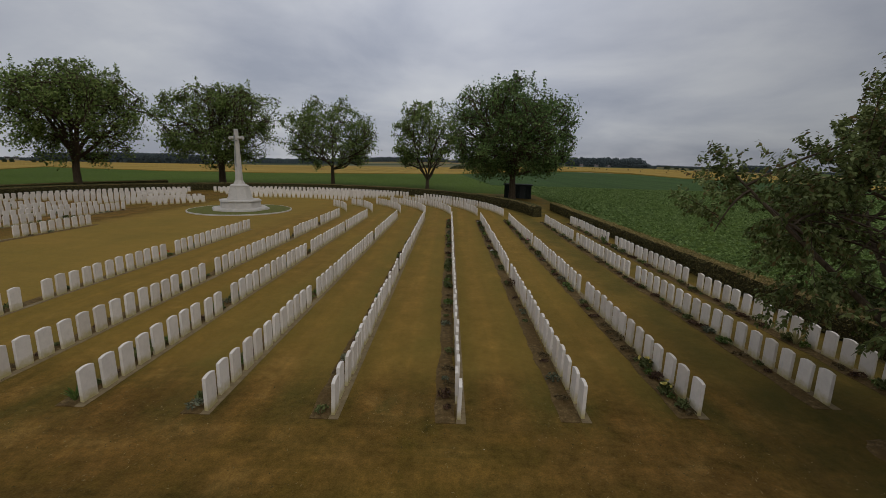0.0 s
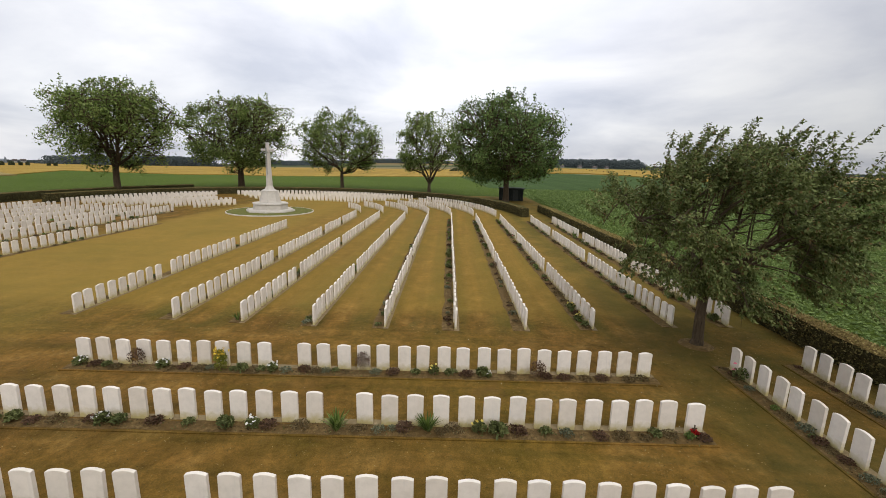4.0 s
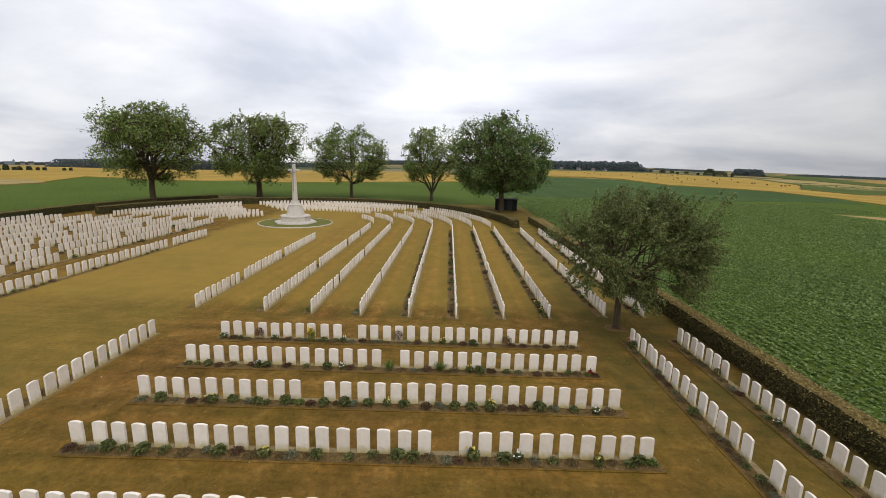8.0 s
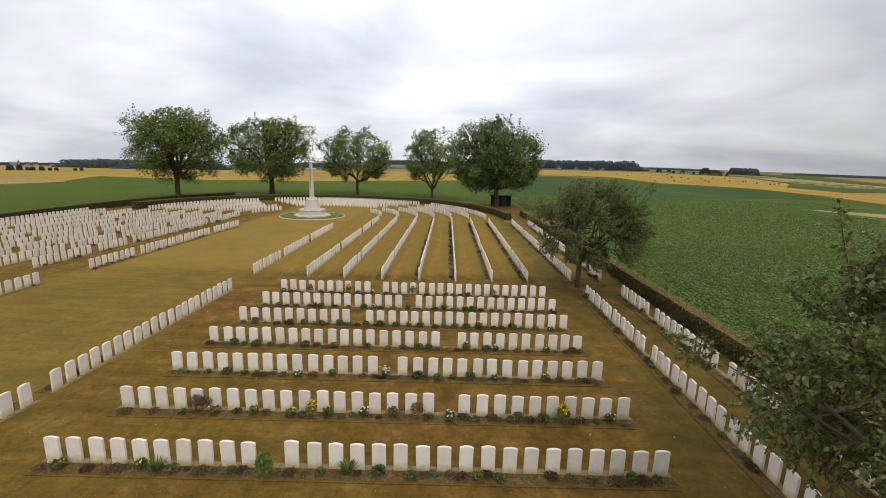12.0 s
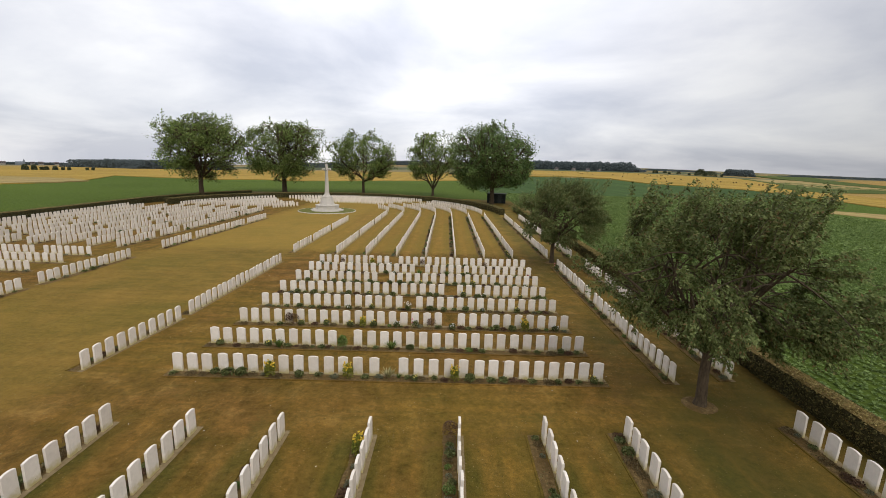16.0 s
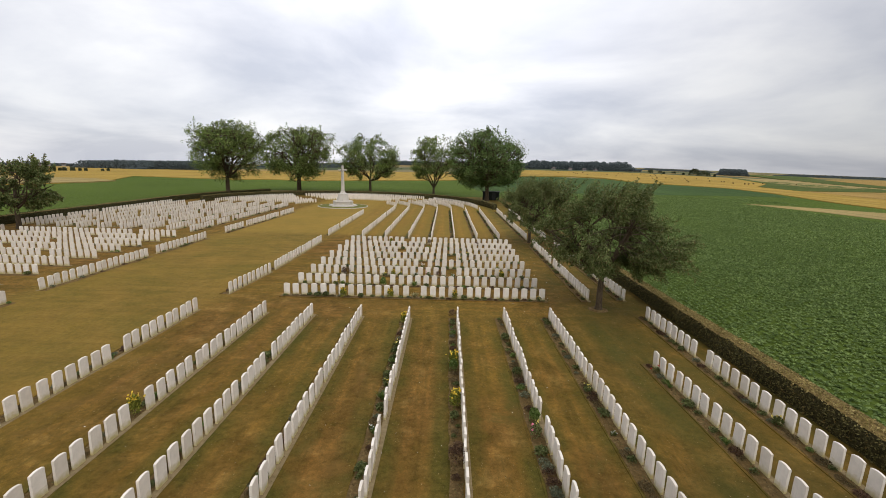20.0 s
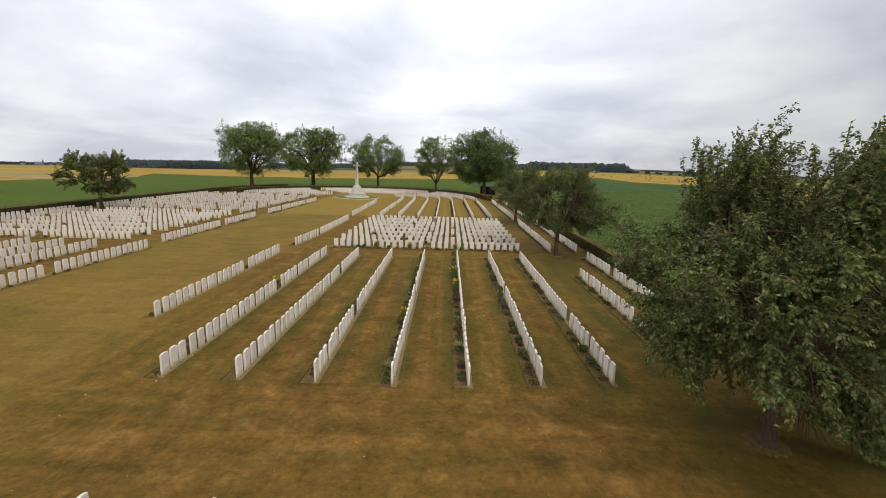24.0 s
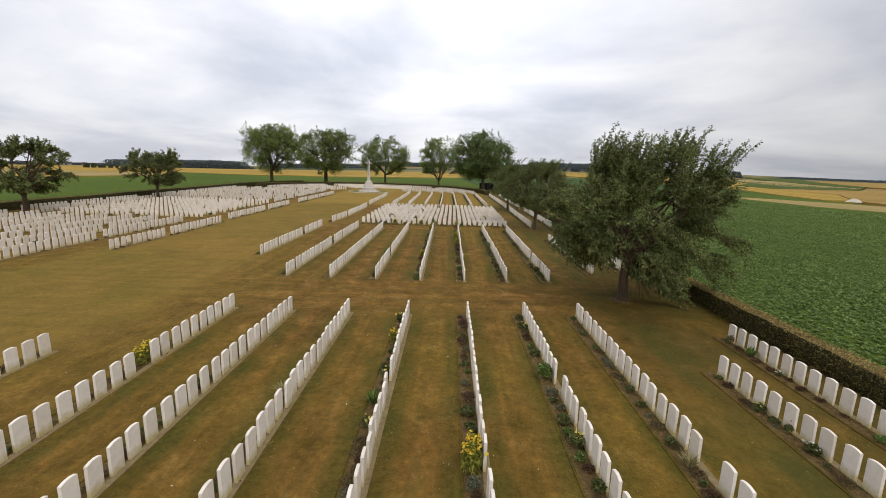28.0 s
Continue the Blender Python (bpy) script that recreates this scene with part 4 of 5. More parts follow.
def tree(name, x, y, height, spread, fork, seed, leaf, count, leaf_size, label, limbs=9, upright=0.5, shoots=0, trunk_r=0.2, lean=(0, 0), low=0.5, sprays=260, blow=0.0, belly=0.42):
    """A broad-leaved tree: trunk, limbs, boughs and twigs grown by chance inside a lumpy dome, sprays of twigs that fill it,
    and leaves along all of them. low: how far down the crown hangs, as a share of the fork's height."""
    r = np.random.default_rng(seed)
    woods, twigs = [], []
    z0 = fork * low
    zc, half = z0 + (height - z0) * belly, spread / 2

    def dome(q):
        """Draws points that stray past the crown's outline back towards it."""
        q = np.array(q, dtype=float)
        for i in range(len(q)):
            v = q[i] - np.array((0, 0, zc))
            hz = (height - zc) if v[2] > 0 else (zc - z0)
            e = math.sqrt((v[0] ** 2 + v[1] ** 2) / half ** 2 + (v[2] / hz) ** 2) + 1e-6
            u = v / (np.linalg.norm(v) + 1e-6)
            lim = 0.95 + 0.34 * noise.noise((u[0] * 2.0 + seed, u[1] * 2.0, u[2] * 2.0)) + 0.26 * noise.noise((u[0] * 5, u[1] * 5 + seed, u[2] * 5))
            if e > lim and q[i][2] > fork * 0.8 or e > lim and math.hypot(v[0], v[1]) > 0.8:
                q[i] = np.array((0, 0, zc)) + v * (lim + (e - lim) * 0.12) / e
        q[:, 0] += lean[0] * np.clip(q[:, 2] / height, 0, 1)
        q[:, 1] += lean[1] * np.clip(q[:, 2] / height, 0, 1)
        return q

    def grow(p, d, ln, rad, level):
        k = 6 if level < 2 else 4
        pts, rr = [p], [rad]
        for i in range(k):
            d = d + r.normal(0, 0.15 + 0.05 * level, 3) + np.array((0, 0, upright * 0.1))
            d = d / np.linalg.norm(d)
            pts.append(pts[-1] + d * ln / k)
            rr.append(rad * (1 - 0.62 * (i + 1) / k))
        woods.append((pts, rr, level))
        if level >= 3:
            twigs.append(np.array(pts))
            return
        n = (0, 8, 6)[level]
        for i in range(n):
            f = 0.25 + 0.75 * (i + r.random()) / n
            j = min(k - 1, int(f * k))
            o = pts[j] + (pts[j + 1] - pts[j]) * (f * k - j)
            side = r.normal(size=3)
            side -= d * side.dot(d)
            side /= np.linalg.norm(side)
            ang = r.uniform(0.5, 1.05)
            grow(o, d * math.cos(ang) + side * math.sin(ang), ln * r.uniform(0.42, 0.66), rr[j] * 0.62, level + 1)

    top = np.array((0.0, 0.0, fork))
    trunk_pts = np.array([(0.0, 0.0, -0.05), (0.02, 0.0, fork * 0.15), (r.normal(0, 0.03), r.normal(0, 0.03), fork * 0.55), (lean[0] * fork / height, lean[1] * fork / height, fork)])
    for i in range(limbs):
        a = 2 * math.pi * (i + r.uniform(-0.3, 0.3)) / limbs
        el = r.uniform(0.1, 1.2)
        d = np.array((math.cos(a) * math.cos(el), math.sin(a) * math.cos(el), math.sin(el)))
        reach = half * math.cos(el) + (height - fork) * math.sin(el)
        grow(top * (1 - 0.22 * r.random()), d, reach * r.uniform(0.7, 0.95), trunk_r * 0.5, 1)
    grow(top, np.array((0.05, 0.0, 1.0)), (height - fork) * 0.9, trunk_r * 0.55, 1)
    shaped = []
    for pts, rr, level in woods:
        q = dome(pts)
        if level == 1:
            q[0] = pts[0]
            q[1] = (q[1] + np.array(pts[1])) / 2
        shaped.append((q, rr, level))
    woods = shaped
    tw = [dome(t) for t in twigs]
    plain = len(tw)
    # sprays: more twigs out to the crown's rim, each from the nearest bough
    joints = np.concatenate([w[0][2:] for w in woods if w[2] <= 2])
    lumps = []
    for _ in range(max(26, sprays // 8)):
        u = r.normal(size=3)
        u /= np.linalg.norm(u)
        k = r.uniform(0.3, 1.06) ** 0.5
        hz = (height - zc) if u[2] > 0 else (zc - z0)
        lumps.append(np.array((u[0] * half * k, u[1] * half * k, zc + u[2] * hz * k)))
    for _ in range(sprays):
        tip = dome([lumps[r.integers(len(lumps))] + r.normal(0, 0.075 * half, 3) * np.array((1.0, 1.0, 0.6))])[0]
        o = joints[np.argmin(((joints - tip) ** 2).sum(1))]
        mid = (o + tip) / 2 + r.normal(0, 0.04 * half, 3)
        end = tip + (tip - o) / (np.linalg.norm(tip - o) + 0.1) * half * 0.06 + np.array((blow * 0.3, 0, -0.03 * half))
        line = np.array([o, mid, tip, end])
        woods.append((line, [0.02 * half / 4, 0.014 * half / 4, 0.01 * half / 4, 0.006], 3))
        tw.append(line[1:])
    for _ in range(shoots):
        t = tw[r.integers(len(tw))]
        if t[-1][2] > height * 0.6:
            ln = min(r.uniform(0.06, 0.17) * height, height * r.uniform(1.0, 1.1) - t[-1][2])
            if ln < 0.2:
                continue
            d = np.array((r.normal(blow, 0.22), r.normal(0, 0.22), 1.0))
            line = np.array([t[-1] + d * ln * k / 4 + np.array((blow * 0.25, 0, 0)) * (k / 4) ** 2 for k in range(5)])
            tw.append(line)
            woods.append((line, [0.012, 0.011, 0.01, 0.008, 0.006], 3))
    root = new(name)
    tagged(root, label, "tree")
    quads = tube(trunk_pts, [trunk_r * 1.35, trunk_r * 1.05, trunk_r * 0.92, trunk_r * 0.85], 9)
    for pts, rr, level in woods:
        quads += tube(pts, [max(0.007, v) for v in rr], 6 if level < 2 else 4)
    part("trunk", fast_mesh("trunk", np.array(quads), 4, BARK), root, "dark brown trunk and limbs")
    lens = np.array([np.linalg.norm(np.diff(t, axis=0), axis=1).sum() * (0.4 if i < plain else 1.0) for i, t in enumerate(tw)]) ** 0.7
    per = r.multinomial(count, lens / lens.sum())
    cs = []
    for t, n in zip(tw, per):
        if not n:
            continue
        f = r.random(n) * (len(t) - 1)
        j = np.minimum(f.astype(int), len(t) - 2)
        q = t[j] + (t[j + 1] - t[j]) * (f - j)[:, None]
        slim = 0.45 if t[-1][2] > height * 0.97 else 1.0
        cs.append(q + r.normal(0, (leaf_size * 0.5 + half * 0.02) * slim, (n, 3)))
    cs = np.concatenate(cs)
    cs = cs[cs[:, 2] > z0 * 0.7]
    part("crown", fast_mesh("crown", leaf_quads(cs, r.uniform(0.6, 1.35, len(cs)) * leaf_size, -0.15, 0.6, r, 0.55), 4, leaf), root)
    root.matrix_world = pose(x, y, 0, 0, 0, 0)
    return root


def cherry(x, y, height, west, east, fork, seed, label, whips=900, leaf=0.13, trunk_r=0.18, blow=0.45, low=1.6, droop=0.6, shoots=90):
    """A cherry in the wind: limbs that rise from a fork, boughs out to a lumpy dome that reaches further on the lee side,
    feathery leafy twigs along them, bent by the wind, and long plumes that stand up from the top.
    west, east: reach of the crown on either side; low: height of its lowest leaves; droop: how far they hang lower on the lee side."""
    r = np.random.default_rng(seed)
    top_z = height * 0.84
    zc = low + (top_z - low) * 0.40
    mid = np.array((0.0, 0.0, zc))

    def rim(u):
        """Distance from the crown's middle to its outline in the direction u."""
        k = 0.5 + 0.5 * max(-1.0, min(1.0, u[0] * 1.5))
        half = west + (east - west) * k
        hz = (top_z - zc) if u[2] > 0 else (zc - low + droop * k)
        lump = 0.94 + 0.30 * noise.noise((u[0] * 1.8 + seed, u[1] * 1.8, u[2] * 1.8)) + 0.22 * noise.noise((u[0] * 4.5, u[1] * 4.5 + seed, u[2] * 4.5))
        return lump / math.sqrt((u[0] ** 2 + u[1] ** 2) / half ** 2 + (u[2] / hz) ** 2)

    def bend(a, b, sag, n=6):
        k = np.linspace(0, 1, n)[:, None]
        w = r.normal(0, 0.06, 3) * np.linalg.norm(b - a)
        return a + (b - a) * k + (np.array((0, 0, sag)) + w) * (4 * k * (1 - k))

    woods, joints = [], []
    limbs = 9
    for i in range(limbs + 2):
        a = 2 * math.pi * (i + r.uniform(-0.35, 0.35)) / limbs
        el = r.uniform(0.05, 0.7) if i < limbs else r.uniform(0.95, 1.3)
        u = np.array((math.cos(a) * math.cos(el), math.sin(a) * math.cos(el), math.sin(el)))
        start = np.array((0, 0, fork * r.uniform(0.82, 1.0)))
        line = bend(start, mid + u * rim(u) * r.uniform(0.66, 0.84), 0.22)
        woods.append((line, np.linspace(trunk_r * 0.5, trunk_r * 0.13, 6), 6))
        for _ in range(8):
            f = r.uniform(0.22, 1.0) * 5
            q = int(min(f, 4))
            o = line[q] + (line[q + 1] - line[q]) * (f - q)
            v = (o - mid) / (np.linalg.norm(o - mid) + 0.3) + r.normal(0, 0.6, 3)
            v /= np.linalg.norm(v)
            tip = mid + v * rim(v) * r.uniform(0.62, 0.93)
            tip = o + (tip - o) * min(1.0, 2.6 / (np.linalg.norm(tip - o) + 1e-6))
            b = bend(o, tip, 0.16)
            woods.append((b, np.linspace(trunk_r * 0.2, 0.012, 6), 4))
            joints += [b[3], b[4], b[5], b[5], (b[4] + b[5]) / 2]
    joints = np.array(joints)
    stems = []
    k5 = np.linspace(0, 1, 5)[:, None]

    def feather(line, count, reach):
        """Short side twigs on both sides of a twig."""
        d = (line[-1] - line[0]) / (np.linalg.norm(line[-1] - line[0]) + 1e-6)
        for f in (np.arange(count) + r.random(count)) / count * 3.3 + 0.4:
            q = int(min(f, 3))
            p = line[q] + (line[q + 1] - line[q]) * (f - q)
            sd = r.normal(size=3)
            sd -= d * sd.dot(d)
            sd /= np.linalg.norm(sd) + 1e-6
            stems.append(p + (d * 0.75 + sd * 0.7 + np.array((blow * 0.35, 0, -0.08))) * reach * r.uniform(0.5, 1.15) * k5)

    for w in range(whips):
        if w % 4 == 0:
            bough, sway = joints[r.integers(len(joints))], r.normal(0, 0.36, 3)
        o = bough + r.normal(0, 0.11, 3)
        u = (o - mid) / (np.linalg.norm(o - mid) + 1e-6)
        e = u[2]
        d = u * 0.75 + np.array((blow * 0.7, 0, 0.15 + 0.5 * max(0.0, e) - 0.25 * max(0.0, -e))) + sway + r.normal(0, 0.16, 3)
        d /= np.linalg.norm(d)
        room = max(0.0, rim(u) * 1.03 - np.linalg.norm(o - mid))
        ln = min(1.5, max(0.4, room * r.uniform(0.75, 1.1) + r.uniform(0.1, 0.35)))
        bow = np.array((blow * 0.30, 0, 0.0 if e > 0.1 else -0.16 - 0.25 * droop * max(0.0, u[0]))) * ln
        line = o + d * ln * k5 + bow * k5 ** 2
        stems.append(line)
        if len(stems) % 2:
            woods.append((line[::2], np.linspace(0.011, 0.004, 3), 3))
        feather(line, int(3 + ln * 3), 0.15 + 0.15 * ln)
    high = joints[joints[:, 2] > zc + 0.35 * (top_z - zc)]
    tufts = high[r.integers(len(high), size=max(8, shoots // 4))]
    for _ in range(shoots):
        o = tufts[r.integers(len(tufts))] + r.normal(0, 0.22, 3)
        lim = height * r.uniform(0.84, 1.0)
        d = np.array((r.normal(blow * 0.75, 0.22), r.normal(0, 0.3), 1.0))
        ln = min(max(0.5, lim - o[2]), 2.7)
        line = o + d * ln * k5 + np.array((blow * 0.3 * ln, 0, -0.06 * ln)) * k5 ** 2
        stems.append(line)
        woods.append((line, np.linspace(0.014, 0.004, 5), 3))
        feather(line, int(5 + ln * 5), 0.24)
    quads = tube(np.array([(0, 0, -0.05), (0.02, 0, fork * 0.12), (0.0, 0.03, fork * 0.55), (0.03, 0, fork * 1.02)]), [trunk_r * 1.45, trunk_r * 1.06, trunk_r * 0.93, trunk_r * 0.88], 10)
    for line, rr, n in woods:
        quads += tube(line, rr, n)
    root = new("cherry_tree")
    tagged(root, label, "tree")
    part("trunk", fast_mesh("trunk", np.array(quads), 4, BARK), root, "dark brown trunk and limbs")
    out = []
    for line in stems:
        ln = np.linalg.norm(line[-1] - line[0])
        n = int(ln / (leaf * 0.25)) + 2
        f = np.clip((0.1 + 0.9 * (np.arange(n) + r.random(n)) / n) * 4, 0, 3.999)
        q = f.astype(int)
        p = line[q] + (line[q + 1] - line[q]) * (f - q)[:, None]
        tang = (line[-1] - line[0]) / (ln + 1e-6)
        sd = np.cross(tang, r.normal(size=3))
        sd /= np.linalg.norm(sd) + 1e-6
        sgn = np.where(np.arange(n) % 2, 1.0, -1.0)[:, None]
        d = tang * 0.5 + sd * sgn * 0.6 + np.array((blow * 0.45, 0, -0.5)) + r.normal(0, 0.28, (n, 3))
        d /= np.linalg.norm(d, axis=1, keepdims=True)
        w = np.cross(d, np.array((0, 0, 1.0)) + r.normal(0, 0.5, (n, 3)))
        w /= np.linalg.norm(w, axis=1, keepdims=True) + 1e-6
        sz = (leaf * r.uniform(0.65, 1.25, n) * (1.0 - 0.2 * f / 4))[:, None]
        out.append(np.stack([p, p + d * sz * 0.45 + w * sz * 0.28, p + d * sz, p + d * sz * 0.45 - w * sz * 0.28], 1))
    q = np.concatenate(out)
    q = q[q[:, :, 2].min(1) > low * 0.8 - np.clip(q[:, 0, 0] * 0.4, 0, 1.2) * droop]
    part("crown", fast_mesh("crown", q, 4, CHERRY_LEAF), root)
    root.matrix_world = pose(x, y, 0, 0, 0, 0)
    return root


CHERRY = "small dark-leaved cherry tree with upright leafy shoots on the lawn"
cherry(9.0, 22.1, 8.0, 5.1, 5.0, 2.2, 3, CHERRY, 800, 0.13, 0.18, 0.30, 2.4, 0.6, 110)
cherry(9.1, -1.45, 8.5, 4.6, 5.8, 2.3, 13, CHERRY, 940, 0.13, 0.19, 0.32, 3.0, 0.6, 120)
cherry(8.78, -28.5, 9.8, 5.3, 7.4, 2.4, 21, CHERRY, 1600, 0.13, 0.25, 0.23, 2.0, 1.5, 190)
for y, h, reach, seed in ((22.1, 9.0, 6.2, 31), (-1.5, 9.6, 6.2, 33)):
    cherry(-51.5, y, h, reach, reach * 1.05, 2.4, seed, "spreading dark-leaved tree beside the far hedge", 400, 0.27, 0.26, 0.15, 2.9, 0.2, 40)
BIG = "large mature broad-leaved tree standing behind the hedge"
tree("broadleaf_tree", -53.3, 75.2, 16.7, 18.4, 4.6, 41, TREE_LEAF, 25000, 0.38, BIG, 10, 0.5, 30, 0.5, (0.3, 0), 0.8, 560, 0.1, 0.5)
tree("broadleaf_tree", -43.0, 95.0, 17.2, 22.0, 4.4, 43, TREE_LEAF, 25000, 0.40, BIG, 10, 0.5, 30, 0.62, (0, 0), 0.8, 560, 0.1, 0.52)
tree("broadleaf_tree", -23.6, 100.0, 15.7, 17.4, 4.2, 47, TREE_LEAF, 17000, 0.39, "round-crowned mature tree standing behind the hedge", 9, 0.5, 20, 0.38, (0, 0), 0.9, 400, 0.1, 0.5)
tree("broadleaf_tree", -4.9, 100.0, 16.0, 14.0, 1.9, 53, TREE_LEAF, 14500, 0.38, "light-crowned tree with forked stems behind the hedge", 6, 0.9, 20, 0.36, (0.2, 0), 1.7, 250, 0.1, 0.5)
tree("broadleaf_tree", 9.1, 80.2, 17.6, 17.8, 4.2, 67, DARK_LEAF, 39000, 0.37, "dense dark green tree beside a small shed", 12, 0.6, 40, 0.5, (-0.4, 0), 0.75, 900, 0.1, 0.32)


def tree_pit(x, y, r, seed):
    """A round patch of bare earth about a trunk."""
    rr = random.Random(seed)
    bm = bmesh.new()
    mid = bm.verts.new((x, y, 0.06))
    inner = [bm.verts.new((x + r * 0.8 * math.cos(i * math.pi / 12), y + r * 0.8 * math.sin(i * math.pi / 12), 0.035 + rr.uniform(0, 0.02))) for i in range(24)]
    rim = [bm.verts.new((x + r * rr.uniform(0.94, 1.06) * math.cos(i * math.pi / 12), y + r * rr.uniform(0.94, 1.06) * math.sin(i * math.pi / 12), -0.01)) for i in range(24)]
    for i in range(24):
        j = (i + 1) % 24
        bm.faces.new((mid, inner[i], inner[j]))
        bm.faces.new((inner[i], rim[i], rim[j], inner[j]))
    bmesh.ops.recalc_face_normals(bm, faces=bm.faces)
    tagged(new("tree_pit", bm_mesh("tree_pit", bm, SOIL)), "round patch of bare earth about a tree trunk", "soil", kind="structure")


tree_pit(9.0, 22.1, 0.6, 1), tree_pit(9.1, -1.45, 0.62, 2), tree_pit(8.78, -28.5, 0.65, 3)


# ---- shed beyond the opening in the hedge ----
def shed(x, y, turn):
    root = new("garden_shed")
    tagged(root, "small dark timber tool shed with a flat roof", "shed")
    w, d, h = 4.2, 3.0, 2.1
    bm = bmesh.new()
    box(bm, -w / 2, w / 2, -d / 2, d / 2, 0, h)
    part("shed_wall", bm_mesh("shed_wall", bm, SHED), root)
    for i in range(21):
        bm = bmesh.new()
        box(bm, -w / 2 + i * 0.2 + 0.01, -w / 2 + i * 0.2 + 0.19, -d / 2 - 0.025, -d / 2 - 0.001, 0.05, h - 0.05)
        part("board", bm_mesh("board", bm, SHED), root)
    bm = bmesh.new()
    box(bm, -w / 2 - 0.2, w / 2 + 0.2, -d / 2 - 0.25, d / 2 + 0.2, h, h + 0.14, 0.02)
    part("shed_roof", bm_mesh("shed_roof", bm, SHED_ROOF), root)
    bm = bmesh.new()
    box(bm, 0.3, 1.2, -d / 2 - 0.05, -d / 2 - 0.026, 0.06, 1.95)
    part("shed_door", bm_mesh("shed_door", bm, SHED_ROOF), root)
    root.matrix_world = pose(x, y, -0.03, 0, 0, turn)
    return root


shed(10.6, 84.5, -8)


# ---- sugar beet beside the cemetery ----
def beet_patch(x0, x1, y0, y1, step, leaves, size, seed):
    r = np.random.default_rng(seed)
    gx = np.arange(x0, x1, 0.48)
    gy = np.arange(y0, y1, step)
    xx, yy = np.meshgrid(gx, gy)
    c = np.stack([xx.ravel(), yy.ravel()], 1) + r.normal(0, (0.07, step * 0.3), (xx.size, 2))
    miss = np.array([noise.noise((a * 0.16, b * 0.16, 3.0)) for a, b in c])
    c = c[miss > -0.8 + 0.15 * r.random(len(c))]
    vig = 0.85 + 0.35 * np.array([noise.noise((a * 0.09, b * 0.05, 8.0)) for a, b in c])
    n = len(c) * leaves
    cc = np.repeat(c, leaves, 0)
    vv = np.repeat(vig, leaves)
    a = r.random(n) * 2 * math.pi
    el = r.uniform(0.15, 1.1, n)
    ln = r.uniform(0.7, 1.25, n) * size * vv
    out = np.stack([np.cos(a) * np.cos(el), np.sin(a) * np.cos(el), np.sin(el)], 1)
    side = np.stack([-np.sin(a), np.cos(a), np.zeros(n)], 1)
    o = np.stack([cc[:, 0], cc[:, 1], np.full(n, -0.02)], 1)
    mid = o + out * (ln * 0.62)[:, None]
    tip = o + out * ln[:, None] - np.array((0, 0, 1)) * (ln * 0.22)[:, None]
    w = (ln * r.uniform(0.2, 0.3, n))[:, None]
    root_pt = o + out * (ln * 0.18)[:, None]
    return np.stack([root_pt, mid + side * w, tip, mid - side * w], 1)


beet = np.concatenate([beet_patch(15.4, 46.0, -50.0, 42.0, 0.28, 11, 0.26, 5), beet_patch(46.0, 100.0, -40.0, 60.0, 0.5, 6, 0.37, 6), beet_patch(15.4, 100.0, 42.0, 120.0, 0.55, 6, 0.39, 7)])
# the crop stops at the strip of stubble
beet = beet[~((beet[:, 0, 0] > 82.5) & (beet[:, 0, 1] > 18) & (beet[:, 0, 1] < 97))]
tagged(new("beet_crop", fast_mesh("beet_crop", beet, 4, BEET_LEAF)), "dense low sugar beet leaves in rows", "crop", kind="stuff")


# ---- border plants ----
def clump(n, spread, height, leaf, seed, narrow=0.5, up=0.5):
    r = np.random.default_rng(seed)
    a, d = r.random(n) * 2 * math.pi, spread * 0.58 * r.random(n) ** 0.62
    c = np.stack([d * np.cos(a), d * np.sin(a), height * np.sqrt(np.clip(1.05 - (d / (spread * 0.72)) ** 2, 0.02, 1)) * r.random(n) ** 0.45], 1)
    return leaf_quads(c, r.uniform(0.6, 1.3, n) * leaf, up, narrow, r)


def blades(n, spread, height, seed, width=0.02):
    r = np.random.default_rng(seed)
    a = r.random(n) * 2 * math.pi
    lean = r.uniform(0.1, 0.75, n)
    ln = r.uniform(0.6, 1.1, n) * height
    o = np.stack([np.cos(a), np.sin(a), np.zeros(n)], 1) * (r.random(n) * spread * 0.25)[:, None]
    d = np.stack([np.cos(a) * np.sin(lean), np.sin(a) * np.sin(lean), np.cos(lean)], 1)
    s = np.stack([-np.sin(a), np.cos(a), np.zeros(n)], 1) * width
    tip = o + d * ln[:, None] + np.stack([np.cos(a), np.sin(a), -0.6 * np.ones(n)], 1) * (ln * 0.25 * lean)[:, None]
    mid = o + d * (ln * 0.55)[:, None]
    return np.stack([o, mid + s, tip, mid - s], 1)


def flowers(n, spread, height, size, seed):
    r = np.random.default_rng(seed)
    c = np.stack([r.normal(0, spread * 0.42, n), r.normal(0, spread * 0.42, n), height * r.uniform(0.7, 1.15, n)], 1)
    c = np.repeat(c, 5, 0) + r.normal(0, size * 0.25, (n * 5, 3))
    return leaf_quads(c, np.full(len(c), size), 0.1, 0.9, r)


